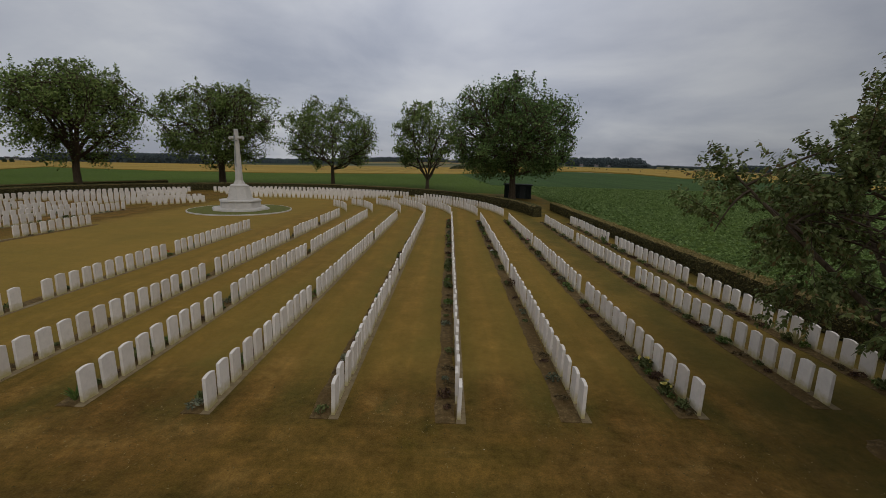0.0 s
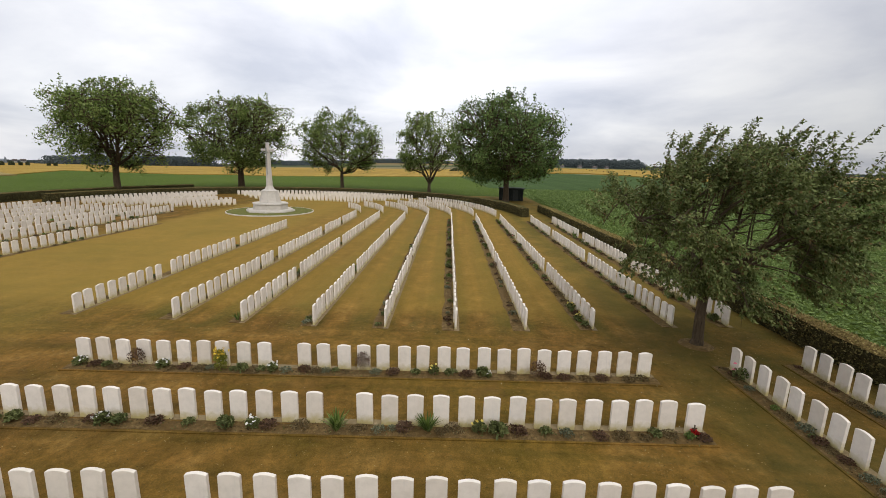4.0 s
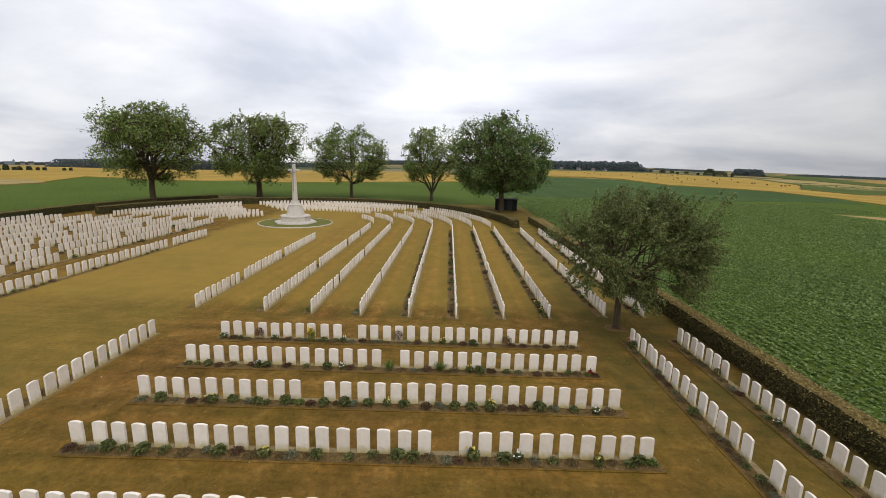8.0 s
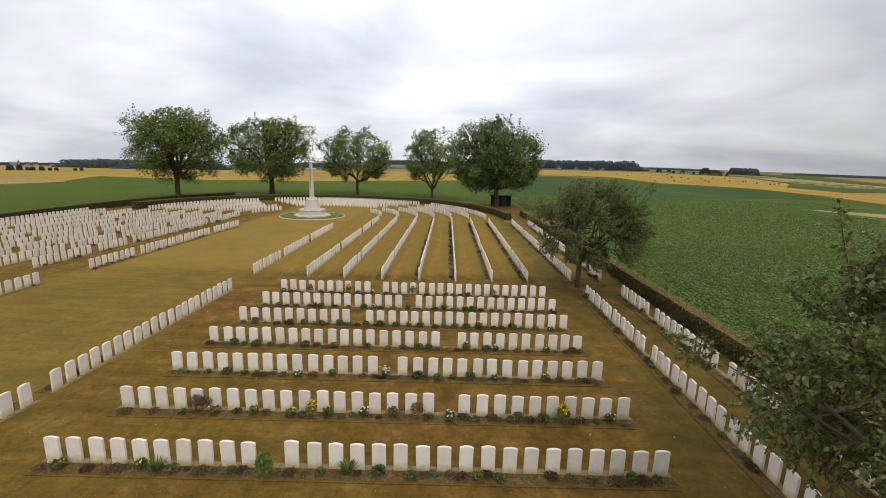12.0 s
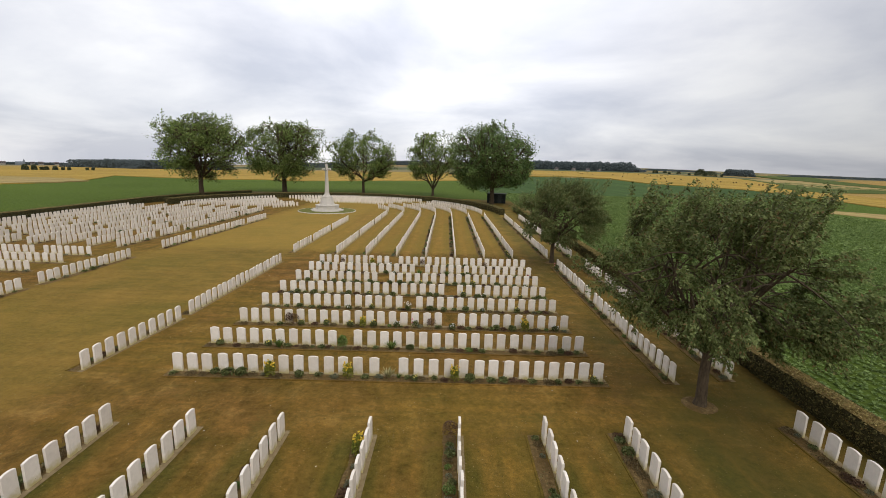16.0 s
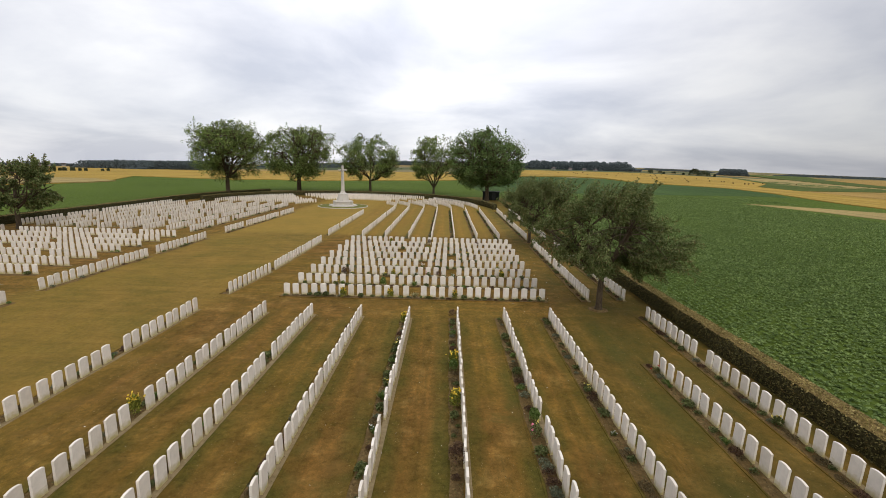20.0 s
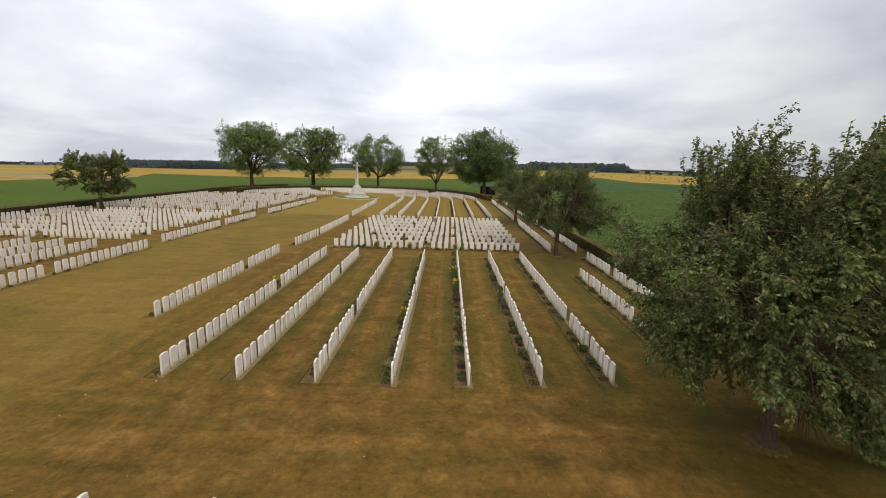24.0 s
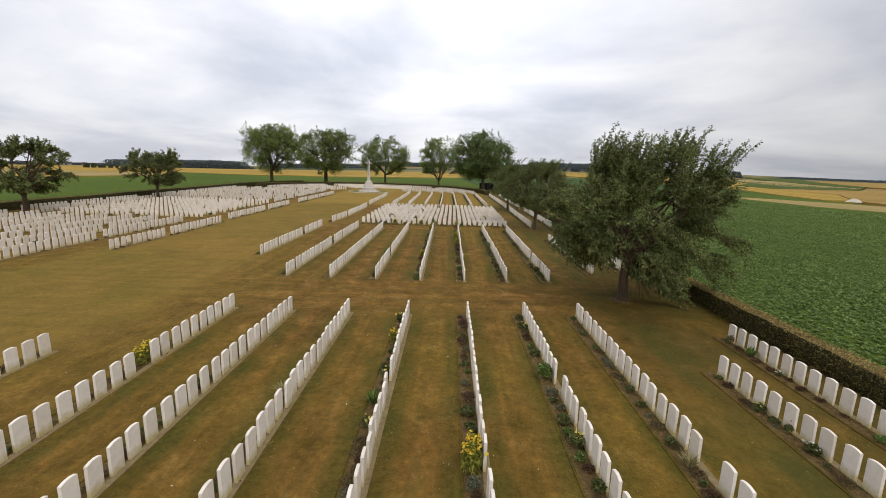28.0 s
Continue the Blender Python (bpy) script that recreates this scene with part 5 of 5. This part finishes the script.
KINDS = [
    ("cranesbill", "low green border plant", "plant", clump(150, 0.26, 0.15, 0.07, 1), PLANT_LEAF, None, None, 12),
    ("bellflower_plant", "bushy dark green border plant", "plant", clump(260, 0.31, 0.26, 0.095, 2), PLANT_LEAF, None, None, 7),
    ("mantle_plant", "low fresh green border plant", "plant", clump(190, 0.27, 0.2, 0.07, 17), FRESH_LEAF, None, None, 5),
    ("heather_plant", "low dark red-brown border plant", "plant", clump(260, 0.32, 0.13, 0.06, 3, 0.5), RED_LEAF, None, None, 15),
    ("white_flower", "green border plant with small white flowers", "flower", clump(230, 0.27, 0.26, 0.09, 4), PLANT_LEAF, flowers(8, 0.2, 0.25, 0.055, 5), WHITE, 1.0),
    ("yellow_flower", "green border plant with pale yellow flowers", "flower", clump(260, 0.28, 0.30, 0.09, 6), PLANT_LEAF, flowers(9, 0.22, 0.30, 0.06, 7), YELLOW, 0.9),
    ("dark_shrub", "small dark purple-leaved shrub", "shrub", clump(560, 0.40, 0.6, 0.055, 8, 0.4), RED_LEAF, None, None, 0.3),
    ("iris_clump", "clump of narrow green upright leaves", "plant", blades(80, 0.3, 0.42, 9), FRESH_LEAF, None, None, 0.7),
    ("rose_bush", "rose bush with pink flowers", "rose", clump(240, 0.3, 0.42, 0.075, 10), PLANT_LEAF, flowers(3, 0.26, 0.44, 0.07, 11), PINK, 0.3),
    ("red_flower", "green border plant with deep red flowers", "flower", clump(170, 0.24, 0.3, 0.07, 12), PLANT_LEAF, flowers(3, 0.2, 0.32, 0.06, 13), CRIMSON, 0.3),
    ("grey_plant", "low grey-green border plant", "plant", clump(220, 0.30, 0.14, 0.06, 14, 0.4), GREY_LEAF, None, None, 11),
    ("withered_plant", "low mat of withered brown stems", "plant", clump(240, 0.34, 0.10, 0.065, 16, 0.3), DRY_LEAF, None, None, 22),
    ("pale_grass", "clump of straw-yellow ornamental grass", "grass clump", blades(90, 0.3, 0.4, 15, 0.016), STRAW_LEAF, None, None, 0.5),
    ("tall_yellow_flower", "tall feathery yellow-green plant with yellow flowers", "flower", clump(640, 0.32, 0.62, 0.095, 21, 0.35, 0.7), LIME_LEAF, flowers(22, 0.22, 0.56, 0.06, 22), GOLD, 0.0),
    ("tall_fresh_bush", "tall bright green bushy border plant", "plant", clump(600, 0.34, 0.56, 0.095, 23, 0.35, 0.7), FRESH_LEAF, None, None, 0.0),
    ("white_lily", "narrow-leaved plant with white upright flower stalks", "flower", blades(46, 0.26, 0.4, 24), PLANT_LEAF, flowers(14, 0.16, 0.46, 0.05, 25), WHITE, 0.0),
]
PLANTS = []
for name, label, cat, fol, fmat, flo, pmat, weight in KINDS:
    a = fast_mesh(name, fol, 4, fmat)
    b = fast_mesh("blossoms", flo, 4, pmat) if flo is not None else None
    PLANTS.append((name, label, cat, a, b, weight, fol, flo, fmat, pmat))
WEIGHTS = [p[5] for p in PLANTS]


def plant(kind, m4):
    name, label, cat, a, b = kind[:5]
    ob = new(name, a)
    tagged(ob, label, cat, "plants in the borders")
    if b:
        part("blossoms", b, ob)
    ob.matrix_world = m4
    return ob


def joined_plants(spots, far):
    """The planting of one far border as one object, with its leaves and petals in their own materials."""
    by = {}
    for kind, m4 in spots:
        for q, mat in ((kind[6], kind[8]), (kind[7], kind[9])):
            if q is not None:
                q = q[::3] if far else q
                if far:
                    mid = q.mean(1, keepdims=True)
                    q = mid + (q - mid) * 1.6
                k = len(q)
                flat = q.reshape(-1, 3) @ np.array(m4.to_3x3()).T + np.array(m4.translation)
                by.setdefault(mat.name, (mat, []))[1].append(flat.reshape(k, 4, 3))
    mats = [v[0] for v in by.values()]
    quads = [np.concatenate(v[1]) for v in by.values()]
    me = fast_mesh("border_planting", np.concatenate(quads), 4, mats[0])
    for mat in mats[1:]:
        me.materials.append(mat)
    me.polygons.foreach_set("material_index", np.concatenate([np.full(len(q), i, dtype=np.int32) for i, q in enumerate(quads)]))
    return tagged(new("border_planting", me), "mixed low green and red-brown plants in a border", "plants", kind="stuff")


# what stands where: a letter for the kind and its distance from the row's first stone, in stones, for the eight cross rows
LETTERS = dict(zip("gGfrwypisdebatul", PLANTS))
CROSS_PLANTS = [
    "w0 r0.8 b1.9 p2.95 w4.1 r5.2 b6 t7.1 G8.1 b8.7 g9 w9.6 r11.1 p14 r15.5 g16.6 y17.5 g18.35 r19.1 b21.3 p22.6 r23 b25 r25.8 b27.1 b27.8",
    "g0 G1.4 r2.2 b3 w4.9 G5.5 r6.8 g8.2 G9.7 w10.7 r11.3 b12.5 i14 b14.8 e15.6 r16.6 i17.5 b18.5 y19.5 G20.2 r21 g22.1 e22.9 r24.2 b25 g26.4 b27 r28.2",
    "e0.1 G1.2 r3.1 y4.3 G5.4 e6.3 g7.4 G8.5 f9.4 G10.8 G12 G13.4 G15.5 r16.8 G18.5 G19.5 y20.6 b21.2 r21.9 r22.6 G23.5 e24.4 G25.5 w26.8 b27.6",
    "r-0.2 e0.9 G1.6 g2.4 G3.4 g4.4 b5.4 e6.4 G7.1 r7.9 b8.7 y9.3 e10.6 G11.8 g13.4 g14.5 G15.7 G16.5 b17.2 e18.1 y19.4 G20.9 w21.6 e22.4 g23.3 b24.2 y25.5 g27 f28.1",
    "e0.4 g2.2 G3.4 g4.6 g5.4 b6.4 g7.2 w8.2 b9.1 y10.4 b12.4 l13.9 g16.5 G17.4 g18.4 G19.5 e20.4 b21.8 b22.6 y24.5 r25.5 g26.7 b27.7",
    "b0.2 b1.7 g3.4 p4.1 p4.5 y5.2 r6.3 y7.3 b7.9 y9.4 t10.5 y11.4 w13.4 s15 e15.4 p16.4 g17 w18.2 r19 g19.6 r20.6 g21.6 G23.4 t24.5 b25.6 w27.2",
    "y0.6 r1.9 b3 y4.2 i5.1 g5.7 b7 g8.3 u9.9 r11 g12.4 i13.6 G15 g16.5 e17.5 r18.8 f19.5 g20.5 r22.9 b23.8 g24.7 b25.8 r27.1 g27.7",
    "g0 b1.1 G2.6 G3.5 G4.4 b5.1 t6.3 G8.2 g9.4 e10.5 t11.4 g12.5 a14 g15.3 b16.2 t18.4 G19.4 g20.8 r22.3 g23.5 b24.6 r26 y27.6",
]
# and along the columns of the two nearer blocks: a letter and the place along the walk
COLUMN_PLANTS = [
    (-2.77, "t-4.9 y-8.1 G-9.5 g-11.5 y-11.9 i-12.9 G-13.6 G-16.8 t-18.9"),
    (0.0, "p-4 f-6.3 r-8.2 t-9.9 u-10.4 g-11.6 b-12.6 t-13.2 p-16.4 g-18.1"),
    (2.74, "G-6.7 f-8.8 G-10.5 e-11.6 e-12.3 f-11.8 u-14 G-15.8 g-17.9 s-14.9"),
    (5.45, "b-4.9 e-8.8 g-9.8 b-11.4 e-18.5"), (-8.46, "G-9.7 g-10.2"), (-11.28, "t-14.3"), (-5.6, "G-18.4 u-18.8"),
    (9.0, "G-12.7 g-14.3"), (11.52, "y-13.8"),
    (-2.88, "y-33 t-35.6 G-38 y-38.3 i-40.1 y-41.2"), (-0.07, "r-33.1 p-34.2 g-37.3 p-40 t-42.5 t-42.9 e-38.7"),
    (2.67, "G-32.3 y-33.5 G-36.2 f-37.4 u-38.1 e-39.1 G-40.7 y-41.7 f-42.3 G-43.3"), (5.32, "b-40.7 a-42.4"), (-11.43, "t-37.7 t-38.2"), (-5.74, "d-41.3 g-40.8"),
]
prng = random.Random(77)


def read_plants(text):
    """Pairs of kind and distance from a text of plants."""
    return [(LETTERS[word[0]], float(word[1:])) for word in text.split()]


for x0, y0, x1, y1, fx, fy, lush, single in BEDS:
    if lush <= 0:
        continue
    ln = math.hypot(x1 - x0, y1 - y0)
    near = x0 > -16
    chosen = []
    if fx == 0 and near:
        chosen = [(kind, 0.34 + d * (ln - 0.68) / 28) for kind, d in read_plants(CROSS_PLANTS[round((19.35 - y0) / 2.765)])]
    else:
        for cx, text in COLUMN_PLANTS:
            if abs(cx - (x0 + x1) / 2) < 0.04:
                chosen = [(kind, y0 - y) for kind, y in read_plants(text) if 0.1 < y0 - y < ln]
    k, spots = 0.25, []
    while k < ln - 0.2:
        if prng.random() < min(1.0, lush * (0.62 if near else 0.6)) and min((abs(k - d) for _, d in chosen), default=9) > 0.26:
            spots.append((prng.choices(PLANTS, WEIGHTS)[0], k, prng.uniform(0.55, 1.15)))
        k += prng.uniform(0.15, 0.42) if near else prng.uniform(0.4, 1.0)
    placed = []
    for kind, k, size in spots + [(kind, d, prng.uniform(0.95, 1.2)) for kind, d in chosen]:
        o = prng.uniform(0.18, 0.34)
        m4 = pose(x0 + (x1 - x0) * k / ln + fx * o, y0 + (y1 - y0) * k / ln + fy * o, 0.02, 0, 0, prng.uniform(0, 360)) @ Matrix.Diagonal((size * prng.uniform(0.9, 1.2), size * prng.uniform(0.9, 1.1), size * prng.uniform(0.85, 1.1), 1))
        if single:
            plant(kind, m4)
        else:
            placed.append((kind, m4))
    if placed:
        joined_plants(placed, not near or y0 > 22)


# litter and seedlings on the soil of the borders
lr = np.random.default_rng(19)
for name, mat, per, size, label in (("leaf_litter", DRY_LEAF, 46, 0.045, "dead brown leaves and stalks strewn over the borders"), ("seedlings", PLANT_LEAF, 16, 0.045, "scattered green seedlings and weeds in the borders")):
    cs = []
    for x0, y0, x1, y1, fx, fy, lush, single in BEDS:
        if x0 < -16 or y0 > 22:
            continue
        n = int(math.hypot(x1 - x0, y1 - y0) * per)
        k, o = lr.random(n), lr.normal(0.27, 0.12, n)
        cs.append(np.stack([x0 + (x1 - x0) * k + fx * o, y0 + (y1 - y0) * k + fy * o, lr.uniform(0.012, 0.05, n)], 1))
    cs = np.concatenate(cs)
    tagged(new(name, fast_mesh(name, leaf_quads(cs, lr.uniform(0.5, 1.6, len(cs)) * size, 0.2, 0.5, lr), 4, mat)), label, "litter", kind="stuff")


# a small wreath with a wooden cross, left at the last stone of the second row
def wreath(x, y):
    root = new("poppy_wreath")
    tagged(root, "small red poppy wreath leaning on a headstone", "wreath")
    part("poppies", fast_mesh("poppies", flowers(16, 0.11, 0.14, 0.07, 31), 4, CRIMSON), root)
    bm = bmesh.new()
    box(bm, -0.015, 0.015, -0.008, 0.008, 0.0, 0.30, 0.003)
    box(bm, -0.06, 0.06, -0.009, 0.009, 0.2, 0.23, 0.003)
    part("small_cross", bm_mesh("small_cross", bm, BARK), root, "small dark wooden cross")
    root.matrix_world = pose(x, y, 0.02, -8, 0, 0)


wreath(5.86, 16.5)

# dry tufts and straw standing up from the mown grass, thicker in patches
gr = np.random.default_rng(23)
cs = np.stack([gr.uniform(-16, 13, 160000), gr.uniform(-53, 24, 160000), gr.uniform(0.004, 0.02, 160000)], 1)
thick = np.array([noise.noise((a * 0.55, b * 0.4, 2.0)) + 0.6 * noise.noise((a * 2.2, b * 2.2, 6.0)) for a, b in cs[:, :2]])
cs = cs[thick + gr.normal(0, 0.35, len(cs)) > 0.1]
tufts = leaf_quads(cs, gr.uniform(0.5, 1.5, len(cs)) * 0.055, 0.05, 0.3, gr)
tufts[:, :, 2] = np.maximum(0.004, (tufts[:, :, 2] - cs[:, 2:3]) * 0.45 + cs[:, 2:3])
tagged(new("dry_grass", fast_mesh("dry_grass", tufts, 4, LAWN_STRAW)), "dry straw tufts in the brown mown grass", "grass", kind="stuff")

# pale petals and leaves lying on the lawn
fr = np.random.default_rng(9)
spots = np.stack([fr.uniform(-14, 8, 280), fr.uniform(-50, 22, 280), np.full(280, 0.02)], 1)
tagged(new("fallen_petals", fast_mesh("fallen_petals", leaf_quads(spots, fr.uniform(0.02, 0.05, len(spots)), 0.0, 0.8, fr), 4, WHITE)), "pale petals and dead leaves scattered on the lawn", "petals", kind="stuff")


# ---- far woods, farm and bales ----
def wood(name, x0, y0, x1, y1, depth, height, count, seed, label, mat=None):
    """A far wood as one mass of many small leafy clumps with an uneven top."""
    r = np.random.default_rng(seed)
    f = r.random(count)
    ln = math.hypot(x1 - x0, y1 - y0)
    nx, ny = -(y1 - y0) / ln, (x1 - x0) / ln
    k = r.uniform(-0.5, 0.5, count) * depth
    ends = np.clip(np.minimum(f, 1 - f) * 9, 0.25, 1)
    if ln < 25:
        ends = np.sqrt(np.clip(1 - (2 * f - 1) ** 2, 0.02, 1))
        k *= ends
    prof = np.array([0.86 + 0.14 * noise.noise((v * ln / 45.0, seed, 0)) + 0.16 * noise.noise((v * ln / 7.0, seed, 4)) + 0.08 * noise.noise((v * ln / 2.5, seed, 9)) for v in f])
    z = r.random(count) ** 0.7 * height * prof * ends
    gx, gy = x0 + (x1 - x0) * f + nx * k, y0 + (y1 - y0) * f + ny * k
    c = np.stack([gx, gy, z - 0.5 + np.array([rise(a, b) for a, b in zip(gx, gy)])], 1)
    q = leaf_quads(c, r.uniform(0.6, 1.4, count) * (max(0.5, height * 0.09) if ln < 25 else min(max(height * 0.14, 0.9), 2.4)), 0.0, 0.9, r, 0.35, (0.2, -1.0, 0.5))
    if ln > 60:
        # a plain upright sheet added inside, so no sky shows between the leaves
        n = int(ln / 4)
        v = np.linspace(0.04, 0.96, n + 1)
        foot = np.stack([x0 + (x1 - x0) * v, y0 + (y1 - y0) * v, np.zeros(n + 1)], 1)
        foot[:, 2] = [rise(a, b) - 1.0 for a, b in foot[:, :2]]
        tops = foot + np.stack([np.zeros(n + 1), np.zeros(n + 1), 1.0 + height * 0.70 * np.clip(np.minimum(v, 1 - v) * 9, 0.25, 1)], 1)
        q = np.concatenate([q, np.stack([foot[:-1], foot[1:], tops[1:], tops[:-1]], 1)])
    return tagged(new(name, fast_mesh(name, q, 4, mat or HAZY_WOOD_LEAF)), label, "wood", kind="stuff")


WOOD = "distant wood on the horizon, its green blued by painted haze"


def bearing(angle, dist):
    """A far place by its bearing in radians to the right of the walk's line."""
    return dist * math.sin(angle), dist * math.cos(angle) - 20


for seed, (b0, b1, dist, h) in enumerate([(0.16, 0.415, 950, 19), (0.553, 0.605, 1000, 14), (-0.42, -0.2, 800, 9), (-0.2, 0.0, 1200, 13), (0.0, 0.2, 1150, 13), (0.41, 0.55, 1500, 7),
                                         (0.64, 0.85, 1500, 7), (-1.05, -0.86, 670, 2.6), (-0.88, -0.66, 680, 2.9)]):
    (ax, ay), (bx, by) = bearing(b0, dist), bearing(b1, dist)
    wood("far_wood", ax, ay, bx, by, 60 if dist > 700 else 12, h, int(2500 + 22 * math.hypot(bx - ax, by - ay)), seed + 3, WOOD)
for (b0, d0), (b1, d1), h in (((-0.71, 470), (-0.60, 390), 7.8), ((-0.64, 390), (-0.47, 430), 8.4)):
    (ax, ay), (bx, by) = bearing(b0, d0), bearing(b1, d1)
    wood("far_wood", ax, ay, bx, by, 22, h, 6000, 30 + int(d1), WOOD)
# bushes among the fields
HEDGEROW = [(b, 300, h * 0.95, w * 0.9) for b, h, w in ((-0.771, 3.0, 4.0), (-0.760, 3.0, 2.8), (-0.751, 2.0, 1.2), (-0.745, 2.1, 2.4), (-0.734, 2.4, 2.6), (-0.724, 1.8, 1.0), (-0.716, 1.8, 1.2), (-0.692, 1.6, 1.0), (-0.684, 1.8, 1.0))]
for i, (b, dist, h, w) in enumerate([(0.5157, 800, 8.4, 18), (0.5321, 740, 6.4, 20), (0.4965, 780, 3.0, 4), (0.5511, 740, 3.4, 3), (0.4354, 850, 4.6, 10), (0.4531, 900, 3.4, 8), (0.4782, 900, 3.4, 8), (0.4610, 780, 3.0, 4), (0.12, 360, 3, 14), (0.02, 350, 3, 18), (-0.05, 350, 2.6, 16)] + HEDGEROW):
    ax, ay = bearing(b, dist)
    wood("field_bushes", ax - w / 2, ay, ax + w / 2, ay, 1.5 if dist == 300 else 2 + h * 0.6, h * 1.35, 1600, 50 + i, "dark bushes standing among far fields", BUSH_LEAF)


def far_house(x, y, w, d, h, turn):
    root = new("farmhouse")
    tagged(root, "distant pale house with a clay-tiled roof", "house")
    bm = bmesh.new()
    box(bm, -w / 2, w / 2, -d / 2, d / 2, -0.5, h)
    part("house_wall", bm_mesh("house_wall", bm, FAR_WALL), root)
    bm = bmesh.new()
    v = [bm.verts.new(p) for p in ((-w / 2 - 0.3, -d / 2 - 0.3, h - 0.1), (w / 2 + 0.3, -d / 2 - 0.3, h - 0.1), (w / 2 + 0.3, d / 2 + 0.3, h - 0.1), (-w / 2 - 0.3, d / 2 + 0.3, h - 0.1), (-w / 2 - 0.3, 0, h + d * 0.45), (w / 2 + 0.3, 0, h + d * 0.45))]
    for f in ((0, 1, 5, 4), (2, 3, 4, 5), (0, 4, 3), (1, 2, 5), (0, 3, 2, 1)):
        bm.faces.new([v[i] for i in f])
    part("house_roof", bm_mesh("house_roof", bm, FAR_ROOF), root)
    for i in range(3):
        bm = bmesh.new()
        box(bm, -w / 2 + w * (i + 0.5) / 3 - 0.5, -w / 2 + w * (i + 0.5) / 3 + 0.5, -d / 2 - 0.04, -d / 2 - 0.004, 1.0, 2.3)
        part("window", bm_mesh("window", bm, DARK_PANE), root)
    root.matrix_world = pose(x, y, rise(x, y), 0, 0, turn)


hrng = random.Random(5)
for i in range(4):
    x, y = bearing(0.235 + 0.03 * i + hrng.uniform(-0.01, 0.01), 860 + hrng.uniform(-30, 30))
    far_house(x, y, hrng.uniform(5, 7), 5, hrng.uniform(1.5, 2.0), hrng.uniform(-40, 40))


def village_church(x, y, turn):
    root = new("church")
    tagged(root, "distant village church with a small spire, coloured blue-grey for haze", "church")
    bm = bmesh.new()
    box(bm, -6, 4, -2.6, 2.6, -1.0, 3.4)
    part("nave_wall", bm_mesh("nave_wall", bm, HAZY_STONE), root)
    bm = bmesh.new()
    v = [bm.verts.new(p) for p in ((-6.2, -2.9, 3.3), (4.2, -2.9, 3.3), (4.2, 2.9, 3.3), (-6.2, 2.9, 3.3), (-6.2, 0, 5.4), (4.2, 0, 5.4))]
    for q in ((0, 1, 5, 4), (2, 3, 4, 5), (0, 4, 3), (1, 2, 5), (0, 3, 2, 1)):
        bm.faces.new([v[i] for i in q])
    part("nave_roof", bm_mesh("nave_roof", bm, HAZY_STONE), root)
    bm = bmesh.new()
    box(bm, 4.25, 6.8, -1.3, 1.3, -1.0, 6.2)
    part("tower", bm_mesh("tower", bm, HAZY_STONE), root)
    bm = bmesh.new()
    prism(bm, 4, 1.9, 0.12, 6.2, 9.4, math.pi / 4, 5.52, 0.0)
    part("spire", bm_mesh("spire", bm, HAZY_STONE), root)
    root.matrix_world = pose(x, y, rise(x, y), 0, 0, turn) @ Matrix.Scale(0.6, 4)


village_church(*bearing(-0.78, 650), 40)
for b, w, h in ((-0.80, 4, 1.6), (-0.765, 3.5, 1.4), (-0.755, 4, 1.6), (-0.735, 3.5, 1.3)):
    x, y = bearing(b, 655)
    far_house(x, y, w, 3.5, h, 40)


def straw_bale():
    bm = bmesh.new()
    prism(bm, 14, 0.75, 0.75, -0.6, 0.6)
    bmesh.ops.bevel(bm, geom=[e for e in bm.edges if abs(e.verts[0].co.z - e.verts[1].co.z) < 0.01], offset=0.06, segments=1, affect="EDGES")
    bmesh.ops.rotate(bm, verts=bm.verts, matrix=Matrix.Rotation(math.pi / 2, 3, "X"))
    return bm_mesh("straw_bale", bm, BALE)


BALE_MESH = straw_bale()
for i in range(40):
    x, y = 120 + 110 * hrng.random() + i, 260 + 230 * hrng.random()
    ob = new("straw_bale", BALE_MESH)
    ob.matrix_world = pose(x, y, rise(x, y) + 1.0, 0, 0, hrng.uniform(0, 180)) @ Matrix.Scale(0.62, 4)
    tagged(ob, "round straw bale lying in a far field", "bale", "bales in the far field")


def chalk_heap(x, y, w, d, h):
    """A tipped heap with a lumpy outline."""
    bm = bmesh.new()
    n, rings = 28, 7
    rows = []
    for i in range(rings):
        f = i / rings
        rows.append([bm.verts.new((w / 2 * (1 - f) * (1 + 0.18 * noise.noise((math.cos(a) * 2, math.sin(a) * 2, f))) * math.cos(a), d / 2 * (1 - f) * math.sin(a), h * math.sin(f * math.pi / 2) * (1 + 0.3 * noise.noise((math.cos(a) * 3, math.sin(a) * 3, f * 3 + 7))))) for a in (2 * math.pi * j / n for j in range(n))])
    for p, q in zip(rows, rows[1:]):
        for j in range(n):
            bm.faces.new((p[j], p[(j + 1) % n], q[(j + 1) % n], q[j]))
    bm.faces.new(rows[-1])
    ob = new("chalk_heap", bm_mesh("chalk_heap", bm, CHALK))
    ob.matrix_world = pose(x, y, -0.05, 0, 0, -40)
    return tagged(ob, "pale tipped heap of chalk at the edge of a field", "heap")


m = Mat("chalk", 0.95, 0.1)
CHALK = m.color(m.ramp(m.noise(2.0, 5, 0.7), [(0.3, (0.44, 0.38, 0.29)), (0.7, (0.64, 0.58, 0.49))])).bump(m.noise(6.0, 5), 0.8, 0.1).m
chalk_heap(123.0, 82.0, 3.9, 2.8, 1.05)
